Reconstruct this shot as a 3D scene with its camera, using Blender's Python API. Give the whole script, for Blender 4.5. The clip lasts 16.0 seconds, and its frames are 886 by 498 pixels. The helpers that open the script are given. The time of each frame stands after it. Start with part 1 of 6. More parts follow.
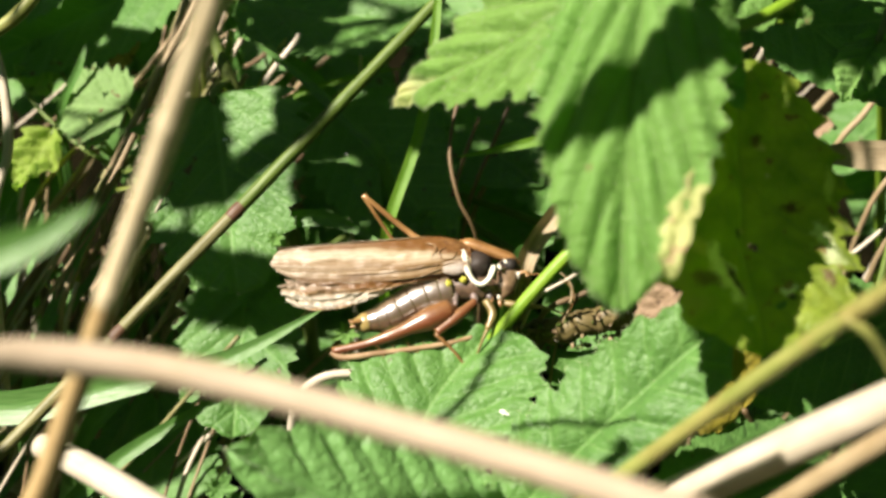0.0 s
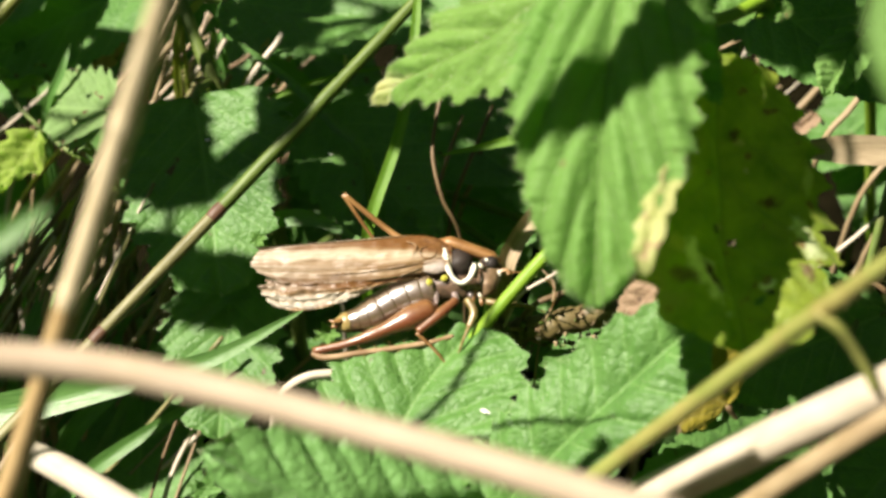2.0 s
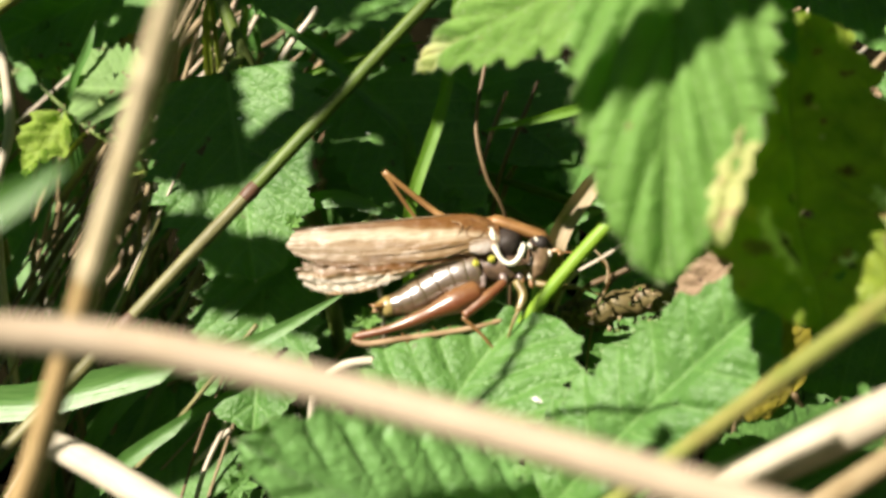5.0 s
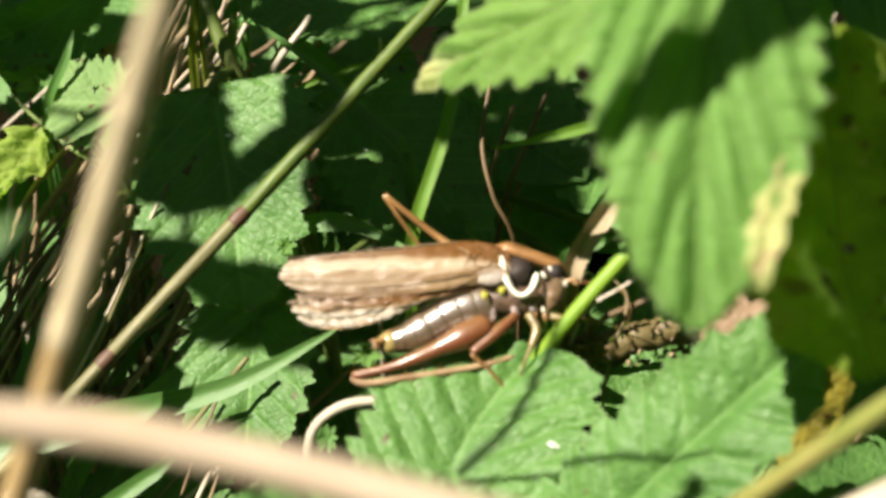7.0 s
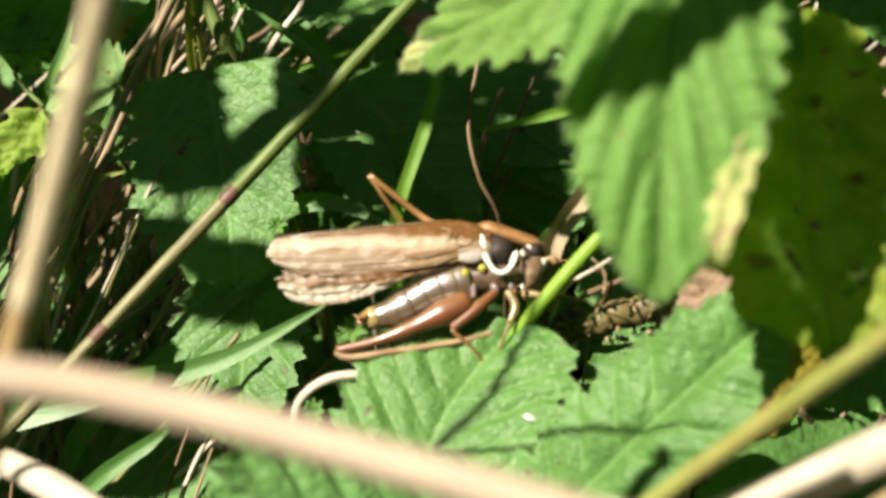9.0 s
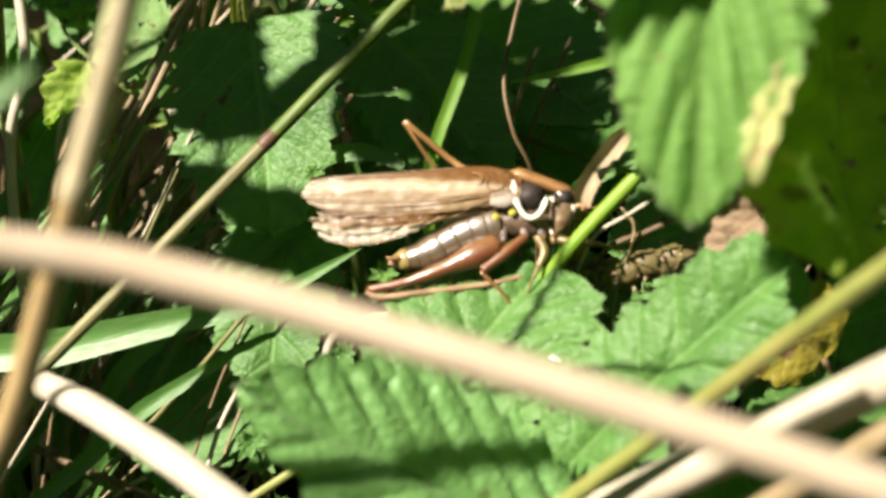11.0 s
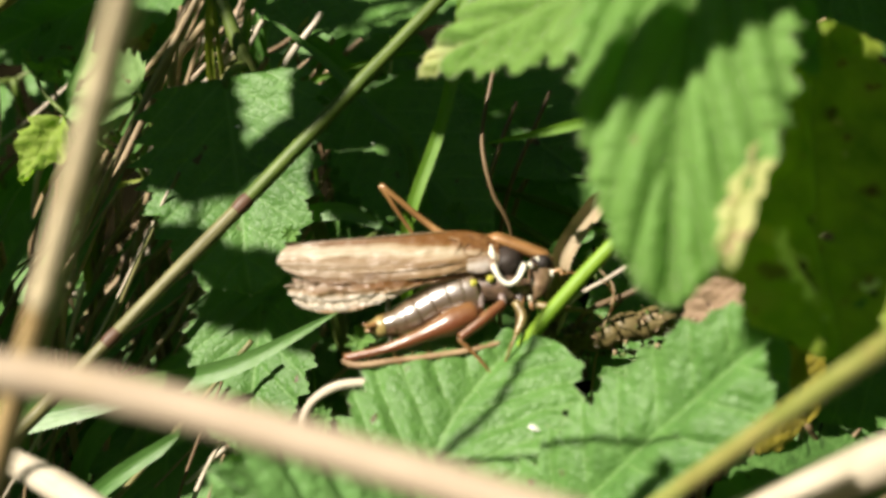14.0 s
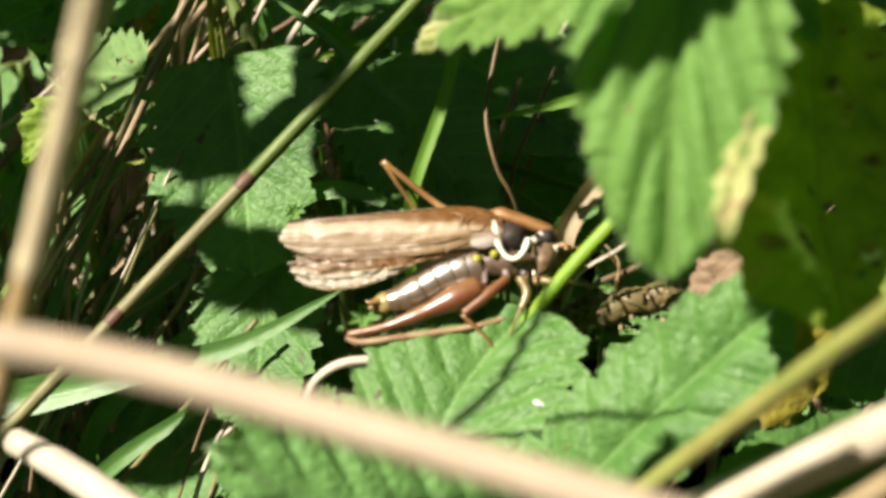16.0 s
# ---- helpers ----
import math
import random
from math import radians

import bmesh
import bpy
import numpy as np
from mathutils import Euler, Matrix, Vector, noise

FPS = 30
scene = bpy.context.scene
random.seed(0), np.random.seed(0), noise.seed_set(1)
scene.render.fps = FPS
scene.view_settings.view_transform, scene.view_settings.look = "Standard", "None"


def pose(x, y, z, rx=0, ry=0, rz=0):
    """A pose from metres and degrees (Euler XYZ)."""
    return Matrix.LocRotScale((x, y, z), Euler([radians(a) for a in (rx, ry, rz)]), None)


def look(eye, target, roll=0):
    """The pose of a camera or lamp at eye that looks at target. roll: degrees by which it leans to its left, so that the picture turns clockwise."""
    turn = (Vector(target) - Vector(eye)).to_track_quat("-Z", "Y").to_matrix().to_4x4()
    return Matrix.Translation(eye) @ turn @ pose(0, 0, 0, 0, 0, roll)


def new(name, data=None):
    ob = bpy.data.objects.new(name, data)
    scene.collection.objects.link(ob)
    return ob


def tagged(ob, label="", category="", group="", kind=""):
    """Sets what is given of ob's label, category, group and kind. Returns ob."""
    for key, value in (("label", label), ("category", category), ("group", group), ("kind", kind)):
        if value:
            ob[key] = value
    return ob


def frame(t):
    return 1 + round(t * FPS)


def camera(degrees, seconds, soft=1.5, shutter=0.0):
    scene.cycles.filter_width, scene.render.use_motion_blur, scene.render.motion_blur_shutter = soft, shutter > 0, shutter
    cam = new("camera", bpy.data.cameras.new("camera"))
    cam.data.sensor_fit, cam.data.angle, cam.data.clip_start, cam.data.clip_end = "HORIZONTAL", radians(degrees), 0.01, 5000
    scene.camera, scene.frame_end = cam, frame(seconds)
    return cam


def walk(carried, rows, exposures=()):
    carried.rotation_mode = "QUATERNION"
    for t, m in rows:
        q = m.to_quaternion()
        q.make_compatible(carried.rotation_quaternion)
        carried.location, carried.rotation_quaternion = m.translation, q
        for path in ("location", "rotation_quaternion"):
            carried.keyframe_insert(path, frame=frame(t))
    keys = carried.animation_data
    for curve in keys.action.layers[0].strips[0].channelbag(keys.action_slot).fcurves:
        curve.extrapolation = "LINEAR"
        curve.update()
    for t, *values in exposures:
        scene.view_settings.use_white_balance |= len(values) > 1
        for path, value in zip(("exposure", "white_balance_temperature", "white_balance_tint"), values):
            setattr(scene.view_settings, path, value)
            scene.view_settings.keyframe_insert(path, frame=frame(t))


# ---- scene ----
# A bush-cricket among nettle leaves and dry grass. Lengths below are in millimetres, turned into metres by MM.
MM = 0.001
cam = camera(32.0, 16.0, soft=3.0)
cam.data.dof.use_dof = True
cam.data.dof.focus_distance = 0.153
cam.data.dof.aperture_fstop = 35.0
PATH = [
    (0, pose(0.00000, -0.10795, 0.18220, 48.000, 0.000, 0.000)),
    (0.5, pose(0.00122, -0.10822, 0.18222, 48.059, -0.111, -0.204)),
    (1, pose(0.00231, -0.10796, 0.18183, 48.181, -0.061, -0.120)),
    (1.5, pose(0.00285, -0.10780, 0.18164, 48.189, 0.009, -0.183)),
    (2, pose(0.00244, -0.10759, 0.18174, 47.986, 0.549, -0.151)),
    (2.5, pose(0.00188, -0.10682, 0.18354, 48.294, 0.507, -0.164)),
    (3, pose(0.00329, -0.10688, 0.18386, 48.524, 0.400, -0.397)),
    (3.5, pose(0.00381, -0.10701, 0.18320, 48.684, 0.061, -0.447)),
    (4, pose(0.00419, -0.10669, 0.18316, 48.624, 0.320, -0.198)),
    (4.5, pose(0.00181, -0.10527, 0.17932, 48.029, 1.601, 0.448)),
    (7, pose(-0.00049, -0.09306, 0.16981, 47.907, 1.578, -0.005)),
    (7.5, pose(-0.00270, -0.09374, 0.17229, 48.114, 1.965, 0.110)),
    (8, pose(-0.00104, -0.09306, 0.17110, 47.603, 1.656, 0.118)),
    (8.5, pose(0.00002, -0.09346, 0.17054, 47.307, 1.445, 0.130)),
    (9, pose(0.00261, -0.09630, 0.17157, 47.498, 1.834, 0.706)),
    (11.5, pose(0.00376, -0.10203, 0.16841, 47.581, 1.755, 3.211)),
    (12, pose(0.00382, -0.10268, 0.16717, 47.331, 1.584, 3.465)),
    (12.5, pose(0.00325, -0.10224, 0.16856, 47.357, 1.987, 3.580)),
    (13, pose(0.00337, -0.10092, 0.17144, 47.675, 2.094, 3.142)),
    (13.5, pose(0.00391, -0.09778, 0.17211, 48.197, 1.845, 2.315)),
    (14, pose(0.00456, -0.09732, 0.17171, 48.176, 1.980, 2.169)),
    (14.5, pose(0.00635, -0.09703, 0.17113, 48.083, 1.960, 2.206)),
    (15, pose(0.00577, -0.09558, 0.17067, 47.688, 2.822, 2.201)),
    (15.5, pose(0.00458, -0.09646, 0.17077, 47.677, 2.887, 2.294)),
    (16, pose(0.00559, -0.09724, 0.17036, 47.700, 2.770, 2.265)),
]
walk(cam, PATH, [(0.0, 1.4, 6950, 13), (7.0, 1.36, 6950, 13), (9.0, 1.38, 6950, 13), (11.5, 1.48, 6950, 13), (12.5, 1.16, 6950, 13), (13.5, 1.04, 6950, 13), (14.2, 1.22, 6950, 13), (16.0, 1.3, 6950, 13)])

# ---- light ----
SUN_FROM = Vector((-0.80, -0.21, 1.26)).normalized()
world = bpy.data.worlds.new("sky")
scene.world = world
world.use_nodes = True
wn = world.node_tree.nodes
sky = wn.new("ShaderNodeTexSky")
sky.sky_type = "NISHITA"
sky.sun_disc = False
sky.sun_elevation = math.asin(SUN_FROM.z)
sky.sun_rotation = math.atan2(SUN_FROM.x, SUN_FROM.y)
wn["Background"].inputs["Strength"].default_value = 0.010
world.node_tree.links.new(sky.outputs["Color"], wn["Background"].inputs["Color"])
sun_data = bpy.data.lights.new("sun", "SUN")
sun_data.energy, sun_data.angle, sun_data.color = 5.0, radians(0.53), (1.0, 0.95, 0.86)
sun = new("sun", sun_data)
sun.matrix_world = look(SUN_FROM * 3.0, (0, 0, 0))


# ---- materials ----
class Nodes:
    """Short hand for a node material."""

    def __init__(self, name):
        self.mat = bpy.data.materials.new(name)
        self.mat.use_nodes = True
        self.tree = self.mat.node_tree
        self.bsdf = self.tree.nodes["Principled BSDF"]
        self.out = self.tree.nodes["Material Output"]

    def link(self, a, b):
        self.tree.links.new(a, b)

    def math(self, op, a, b=0.5, c=0.5):
        n = self.tree.nodes.new("ShaderNodeMath")
        n.operation = op
        for i, v in enumerate((a, b, c)):
            if isinstance(v, (int, float)):
                n.inputs[i].default_value = v
            else:
                self.link(v, n.inputs[i])
        return n.outputs[0]

    def ramp(self, value, stops):
        n = self.tree.nodes.new("ShaderNodeValToRGB")
        el = n.color_ramp.elements
        while len(el) < len(stops):
            el.new(0.5)
        for e, (p, c) in zip(el, stops):
            e.position, e.color = p, (*c, 1) if not isinstance(c, (int, float)) else (c, c, c, 1)
        self.link(value, n.inputs[0])
        return n.outputs[0]

    def mix(self, fac, a, b, blend="MIX"):
        n = self.tree.nodes.new("ShaderNodeMixRGB")
        n.blend_type = blend
        for i, v in enumerate((fac, a, b)):
            if isinstance(v, (int, float)):
                n.inputs[i].default_value = v
            elif isinstance(v, tuple):
                n.inputs[i].default_value = (*v, 1)
            else:
                self.link(v, n.inputs[i])
        return n.outputs[0]

    def noise(self, scale, detail=3.0, rough=0.55, vec=None):
        n = self.tree.nodes.new("ShaderNodeTexNoise")
        n.inputs["Scale"].default_value, n.inputs["Detail"].default_value, n.inputs["Roughness"].default_value = scale, detail, rough
        if vec is not None:
            self.link(vec, n.inputs["Vector"])
        return n.outputs["Fac"]

    def coords(self, which="Object"):
        return self.tree.nodes.new("ShaderNodeTexCoord").outputs[which]

    def random(self):
        return self.tree.nodes.new("ShaderNodeObjectInfo").outputs["Random"]

    def stretch(self, vec, scale):
        n = self.tree.nodes.new("ShaderNodeMapping")
        n.inputs["Scale"].default_value = scale
        self.link(vec, n.inputs["Vector"])
        return n.outputs[0]

    def bump(self, height, strength, distance):
        n = self.tree.nodes.new("ShaderNodeBump")
        n.inputs["Strength"].default_value, n.inputs["Distance"].default_value = strength, distance
        self.link(height, n.inputs["Height"])
        self.link(n.outputs[0], self.bsdf.inputs["Normal"])
        return n.outputs[0]

    def sheet(self, colour, through_colour, share, normal=None):
        """A thin sheet that lets part of the light through."""
        t = self.tree.nodes.new("ShaderNodeBsdfTranslucent")
        m = self.tree.nodes.new("ShaderNodeMixShader")
        m.inputs[0].default_value = share
        self.link(colour, self.bsdf.inputs["Base Color"])
        self.link(through_colour, t.inputs["Color"])
        self.link(self.bsdf.outputs[0], m.inputs[1])
        self.link(t.outputs[0], m.inputs[2])
        self.link(m.outputs[0], self.out.inputs["Surface"])


def leaf_material(name, low, high, vein, spot, spots=0.62, share=0.38, rough=0.5, gloss=0.38, tip=None, margin=None, worn=(0.34, 0.28, 0.09), patch=420.0, cloud=90.0, net=0.12, ribs=0.45, marks=()):
    """Leaf: blotchy green, veins by the leaf's own coordinates, a few brown specks. marks: blemishes and painted sun
    streaks by their place on the blade in millimetres, (across, along, half width, half length, turn, colour)."""
    k = Nodes(name)
    uv = k.tree.nodes.new("ShaderNodeUVMap").outputs[0]
    sep = k.tree.nodes.new("ShaderNodeSeparateXYZ")
    k.link(uv, sep.inputs[0])
    obj = k.coords()
    big = k.noise(cloud, 3.0, vec=obj)
    fine = k.noise(900.0, 4.0, vec=obj)
    base = k.mix(k.ramp(big, [(0.3, 0.0), (0.7, 1.0)]), low, high)
    base = k.mix(0.35, base, k.mix(fine, tuple(c * 0.6 for c in low), tuple(min(1, c * 1.35) for c in high)))
    # the veins lie at whole numbers of u, the midrib at v = 0
    wob = k.math("ADD", sep.outputs[0], k.math("MULTIPLY", k.math("SUBTRACT", k.noise(260.0, 2.0, vec=obj), 0.5), 0.16))
    side = k.math("ABSOLUTE", k.math("SUBTRACT", k.math("FRACT", wob), 0.5))
    lateral = k.ramp(side, [(0.40, 0.0), (0.5, 1.0)])
    mid = k.ramp(k.math("ABSOLUTE", sep.outputs[1]), [(0.0, 1.0), (0.05, 0.0)])
    cells = []
    for size in (1000.0, 2600.0):
        cell = k.tree.nodes.new("ShaderNodeTexVoronoi")
        cell.feature = "DISTANCE_TO_EDGE"
        cell.inputs["Scale"].default_value = size
        k.link(k.mix(0.0007, obj, k.noise(700.0, 2.0, vec=obj), "ADD"), cell.inputs["Vector"])
        cells.append(cell.outputs["Distance"])
    dome = k.math("ADD", k.ramp(cells[0], [(0.0, 0.0), (0.45, 1.0)]), k.math("MULTIPLY", k.ramp(cells[1], [(0.0, 0.0), (0.45, 1.0)]), 0.4))
    mesh = k.math("MAXIMUM", k.ramp(cells[0], [(0.0, 1.0), (0.13, 0.0)]), k.math("MULTIPLY", k.ramp(cells[1], [(0.0, 1.0), (0.16, 0.0)]), 0.5))
    veins = k.math("MAXIMUM", k.math("MAXIMUM", k.math("MULTIPLY", lateral, ribs), k.math("MULTIPLY", mid, ribs * 1.5)), k.math("MULTIPLY", mesh, net))
    col = k.mix(veins, base, vein)
    place = k.tree.nodes.new("ShaderNodeUVMap")
    place.uv_map = "place"
    for across, on, wide, long, turn, colour in marks:
        m = k.tree.nodes.new("ShaderNodeMapping")
        m.vector_type = "TEXTURE"
        m.inputs["Location"].default_value, m.inputs["Rotation"].default_value, m.inputs["Scale"].default_value = (across, on, 0), (0, 0, radians(turn)), (wide, long, 1)
        k.link(place.outputs[0], m.inputs["Vector"])
        far = k.tree.nodes.new("ShaderNodeVectorMath")
        far.operation = "LENGTH"
        k.link(m.outputs[0], far.inputs[0])
        uneven = k.math("ADD", far.outputs["Value"], k.math("MULTIPLY", k.math("SUBTRACT", k.noise(1300.0, 4.0, 0.65, vec=obj), 0.5), 2.2))
        col = k.mix(k.ramp(uneven, [(0.45, 1.0), (1.15, 0.0)]), col, colour)
    speck = k.ramp(k.noise(patch, 2.0, vec=obj), [(spots, 0.0), (spots + 0.05, 1.0)])
    col = k.mix(speck, col, spot)
    ragged = k.math("MULTIPLY", k.math("SUBTRACT", k.noise(300.0, 3.0, vec=obj), 0.5), 1.6)
    if tip:
        col = k.mix(k.ramp(k.math("SUBTRACT", k.math("ADD", sep.outputs[0], ragged), tip), [(0.0, 0.0), (1.3, 1.0)]), col, worn)
    if margin:
        col = k.mix(k.ramp(k.math("SUBTRACT", k.math("ADD", k.math("MULTIPLY", sep.outputs[1], margin), k.math("MULTIPLY", ragged, 0.4)), 0.55), [(0.0, 0.0), (0.25, 1.0)]), col, worn)
    col = k.mix(k.math("MULTIPLY", k.random(), 0.35), col, k.mix(1.0, col, (0.85, 0.95, 0.6), "MULTIPLY"))
    thru = k.mix(1.0, col, (1.1, 1.5, 0.35), "MULTIPLY")
    k.bump(k.math("SUBTRACT", k.math("ADD", k.math("MULTIPLY", fine, 0.6), k.math("ADD", k.math("MULTIPLY", k.noise(330.0, 3.0, vec=obj), 0.8), k.math("MULTIPLY", dome, 0.8))), k.math("MULTIPLY", veins, 0.6)), 0.42, 0.00026)
    k.bsdf.inputs["Roughness"].default_value = rough
    k.bsdf.inputs["Specular IOR Level"].default_value = gloss
    k.bsdf.inputs["Sheen Weight"].default_value = 0.1
    k.bsdf.inputs["Sheen Roughness"].default_value = 0.4
    k.sheet(col, thru, share)
    return k.mat


def fibre_material(name, low, high, dark, share=0.0, rough=0.55, dirt=0.5):
    """Dry or green stalk: streaks along it, dark blotches, a tint of its own for each."""
    k = Nodes(name)
    uv = k.tree.nodes.new("ShaderNodeUVMap").outputs[0]
    obj = k.coords()
    streak = k.noise(1.0, 4.0, vec=k.stretch(uv, (14.0, 0.35, 1.0)))
    blotch = k.noise(160.0, 3.0, vec=obj)
    col = k.mix(k.ramp(streak, [(0.3, 0.0), (0.7, 1.0)]), low, high)
    col = k.mix(k.math("MULTIPLY", k.ramp(blotch, [(dirt, 0.0), (dirt + 0.25, 1.0)]), 0.7), col, dark)
    col = k.mix(k.math("MULTIPLY", k.random(), 0.3), col, k.mix(1.0, col, (0.72, 0.66, 0.55), "MULTIPLY"))
    k.bump(streak, 0.4, 0.0002)
    k.bsdf.inputs["Roughness"].default_value = rough
    if share:
        k.sheet(col, k.mix(1.0, col, (1.3, 1.35, 0.6), "MULTIPLY"), share)
    else:
        k.link(col, k.bsdf.inputs["Base Color"])
    return k.mat


def shell_material(name, low, high, scale=500.0, rough=0.35, spec=0.5, coat=0.0, bump=0.3):
    """Insect shell or soil: two tones in noise with fine relief."""
    k = Nodes(name)
    obj = k.coords()
    n1, n2 = k.noise(scale, 4.0, vec=obj), k.noise(scale * 6, 3.0, vec=obj)
    col = k.mix(k.ramp(n1, [(0.35, 0.0), (0.65, 1.0)]), low, high)
    col = k.mix(0.25, col, k.mix(n2, low, high))
    k.link(col, k.bsdf.inputs["Base Color"])
    k.bump(n2, bump, 0.05 / scale)
    k.bsdf.inputs["Roughness"].default_value = rough
    k.bsdf.inputs["Specular IOR Level"].default_value = spec
    k.bsdf.inputs["Coat Weight"].default_value = coat
    k.bsdf.inputs["Coat IOR"].default_value = 1.9
    k.bsdf.inputs["Coat Roughness"].default_value = 0.24
    return k.mat


NETTLE = leaf_material("nettle_leaf", (0.05, 0.142, 0.028), (0.114, 0.25, 0.062), (0.16, 0.30, 0.09), (0.093, 0.068, 0.031), 0.70, share=0.30, rough=0.5, gloss=0.42, net=0.2)
FRESH = leaf_material("fresh_leaf", (0.115, 0.265, 0.064), (0.195, 0.39, 0.13), (0.065, 0.18, 0.035), (0.10, 0.16, 0.04), 0.72, share=0.32, rough=0.46, gloss=0.5, net=0.2, ribs=0.25)
PALE = leaf_material("pale_leaf", (0.11, 0.235, 0.05), (0.20, 0.365, 0.105), (0.08, 0.165, 0.03), (0.17, 0.14, 0.06), 0.69, share=0.42, rough=0.6, gloss=0.28, net=0.16, ribs=0.5)
TIPPED = leaf_material("yellow_tipped_leaf", (0.125, 0.24, 0.05), (0.22, 0.375, 0.105), (0.09, 0.17, 0.03), (0.16, 0.12, 0.05), 0.69, share=0.42, rough=0.6, gloss=0.28, tip=3.7, worn=(0.62, 0.56, 0.34), net=0.16, ribs=0.5)
SPECKLED = leaf_material("speckled_leaf", (0.15, 0.27, 0.085), (0.22, 0.36, 0.13), (0.25, 0.39, 0.15), (0.14, 0.09, 0.045), 0.66, share=0.42, rough=0.6, gloss=0.28, patch=700.0, net=0.2)
# the two long pale streaks put sunlight into the colour of the damaged patches
AGED = leaf_material("ageing_leaf", (0.12, 0.205, 0.02), (0.38, 0.46, 0.065), (0.21, 0.29, 0.06), (0.22, 0.15, 0.05), 0.66, margin=1.0, share=0.58, gloss=0.25, worn=(0.30, 0.30, 0.09), patch=520.0, cloud=420.0, ribs=0.5, marks=(
    (2.6, 19.2, 1.15, 3.6, 22, (0.74, 0.72, 0.46)), (1.9, 19.6, 0.45, 1.9, 22, (0.05, 0.03, 0.025)),
    (-5.9, 16.2, 1.0, 2.7, 8, (0.66, 0.72, 0.42)), (-5.4, 18.9, 0.5, 0.9, 30, (0.20, 0.14, 0.07)), (-1.9, 7.2, 0.6, 0.5, 0, (0.46, 0.42, 0.16)), (-1.5, 6.6, 0.7, 0.5, 40, (0.12, 0.09, 0.03)),
    (-2.4, 20.0, 0.75, 0.6, 20, (0.82, 0.80, 0.66)), (-2.6, 20.6, 0.4, 0.35, 0, (0.05, 0.04, 0.03)), (0.7, 14.9, 0.4, 0.45, 0, (0.04, 0.03, 0.015)), (0.2, 14.5, 0.35, 0.25, 0, (0.40, 0.36, 0.18)),
    (-3.8, 12.5, 0.9, 0.7, 0, (0.13, 0.08, 0.03)), (4.3, 19.6, 1.3, 1.0, 0, (0.17, 0.13, 0.05)), (4.6, 17.0, 0.8, 1.2, 0, (0.46, 0.44, 0.12)), (-7.0, 10.5, 0.5, 1.6, 0, (0.46, 0.52, 0.16)), (-2.0, 9.9, 0.3, 0.3, 0, (0.42, 0.38, 0.2))))
LIMEY = leaf_material("lime_leaf", (0.15, 0.26, 0.03), (0.30, 0.40, 0.07), (0.34, 0.42, 0.12), (0.2, 0.15, 0.05), 0.68, share=0.45, rough=0.6, gloss=0.25)
WITHERED = leaf_material("withered_edge", (0.30, 0.36, 0.13), (0.50, 0.47, 0.22), (0.52, 0.48, 0.27), (0.42, 0.30, 0.19), 0.6, patch=700.0, cloud=420.0)
YELLOW = leaf_material("yellow_leaf", (0.26, 0.205, 0.025), (0.31, 0.248, 0.037), (0.31, 0.26, 0.093), (0.124, 0.062, 0.019), 0.60)
DEAD = leaf_material("dead_leaf", (0.198, 0.124, 0.081), (0.322, 0.223, 0.155), (0.26, 0.186, 0.124), (0.074, 0.043, 0.025), 0.6, share=0.2, rough=0.7)
STRAW = fibre_material("straw", (0.21, 0.15, 0.075), (0.32, 0.25, 0.15), (0.12, 0.07, 0.035), dirt=0.56)
CREAMSTRAW = fibre_material("cream_straw", (0.50, 0.415, 0.26), (0.58, 0.50, 0.345), (0.42, 0.31, 0.16), dirt=0.6)
PINKSTRAW = fibre_material("pinkish_straw", (0.35, 0.275, 0.195), (0.44, 0.36, 0.27), (0.32, 0.23, 0.10), dirt=0.6)
BLEACHED = fibre_material("bleached_straw", (0.39, 0.34, 0.255), (0.51, 0.46, 0.375), (0.26, 0.20, 0.12), dirt=0.62)
GREENSTALK = fibre_material("green_stalk", (0.065, 0.115, 0.018), (0.13, 0.19, 0.035), (0.10, 0.085, 0.035), dirt=0.5)
OLIVE = fibre_material("olive_stalk", (0.046, 0.088, 0.009), (0.10, 0.15, 0.02), (0.065, 0.07, 0.016), dirt=0.52)
DULLSTRAW = fibre_material("dull_straw", (0.118, 0.115, 0.04), (0.22, 0.21, 0.088), (0.08, 0.072, 0.026), dirt=0.45)
REDNODE = fibre_material("red_brown_node", (0.07, 0.032, 0.018), (0.12, 0.06, 0.03), (0.05, 0.028, 0.015))
GRASS = fibre_material("grass_blade", (0.061, 0.17, 0.034), (0.116, 0.258, 0.061), (0.068, 0.15, 0.034), share=0.35, rough=0.4, dirt=0.6)
PALEGRASS = fibre_material("pale_grass_blade", (0.085, 0.215, 0.05), (0.15, 0.30, 0.09), (0.08, 0.17, 0.04), share=0.35, rough=0.38, dirt=0.6)
BRIGHTGRASS = fibre_material("bright_grass", (0.085, 0.22, 0.010), (0.145, 0.30, 0.022), (0.08, 0.19, 0.012), share=0.35, rough=0.55, dirt=0.6)
BROWN = fibre_material("brown_stalk", (0.10, 0.062, 0.028), (0.18, 0.12, 0.06), (0.05, 0.034, 0.018), dirt=0.5)
ORANGESTRAW = fibre_material("orange_straw", (0.32, 0.215, 0.095), (0.43, 0.315, 0.16), (0.25, 0.15, 0.055), dirt=0.58)
MOSSY = fibre_material("mossy_stalk", (0.07, 0.052, 0.018), (0.17, 0.13, 0.05), (0.03, 0.022, 0.010), dirt=0.45)
YELLOWSTALK = fibre_material("yellow_green_stalk", (0.135, 0.17, 0.03), (0.25, 0.255, 0.075), (0.27, 0.17, 0.07), dirt=0.52)
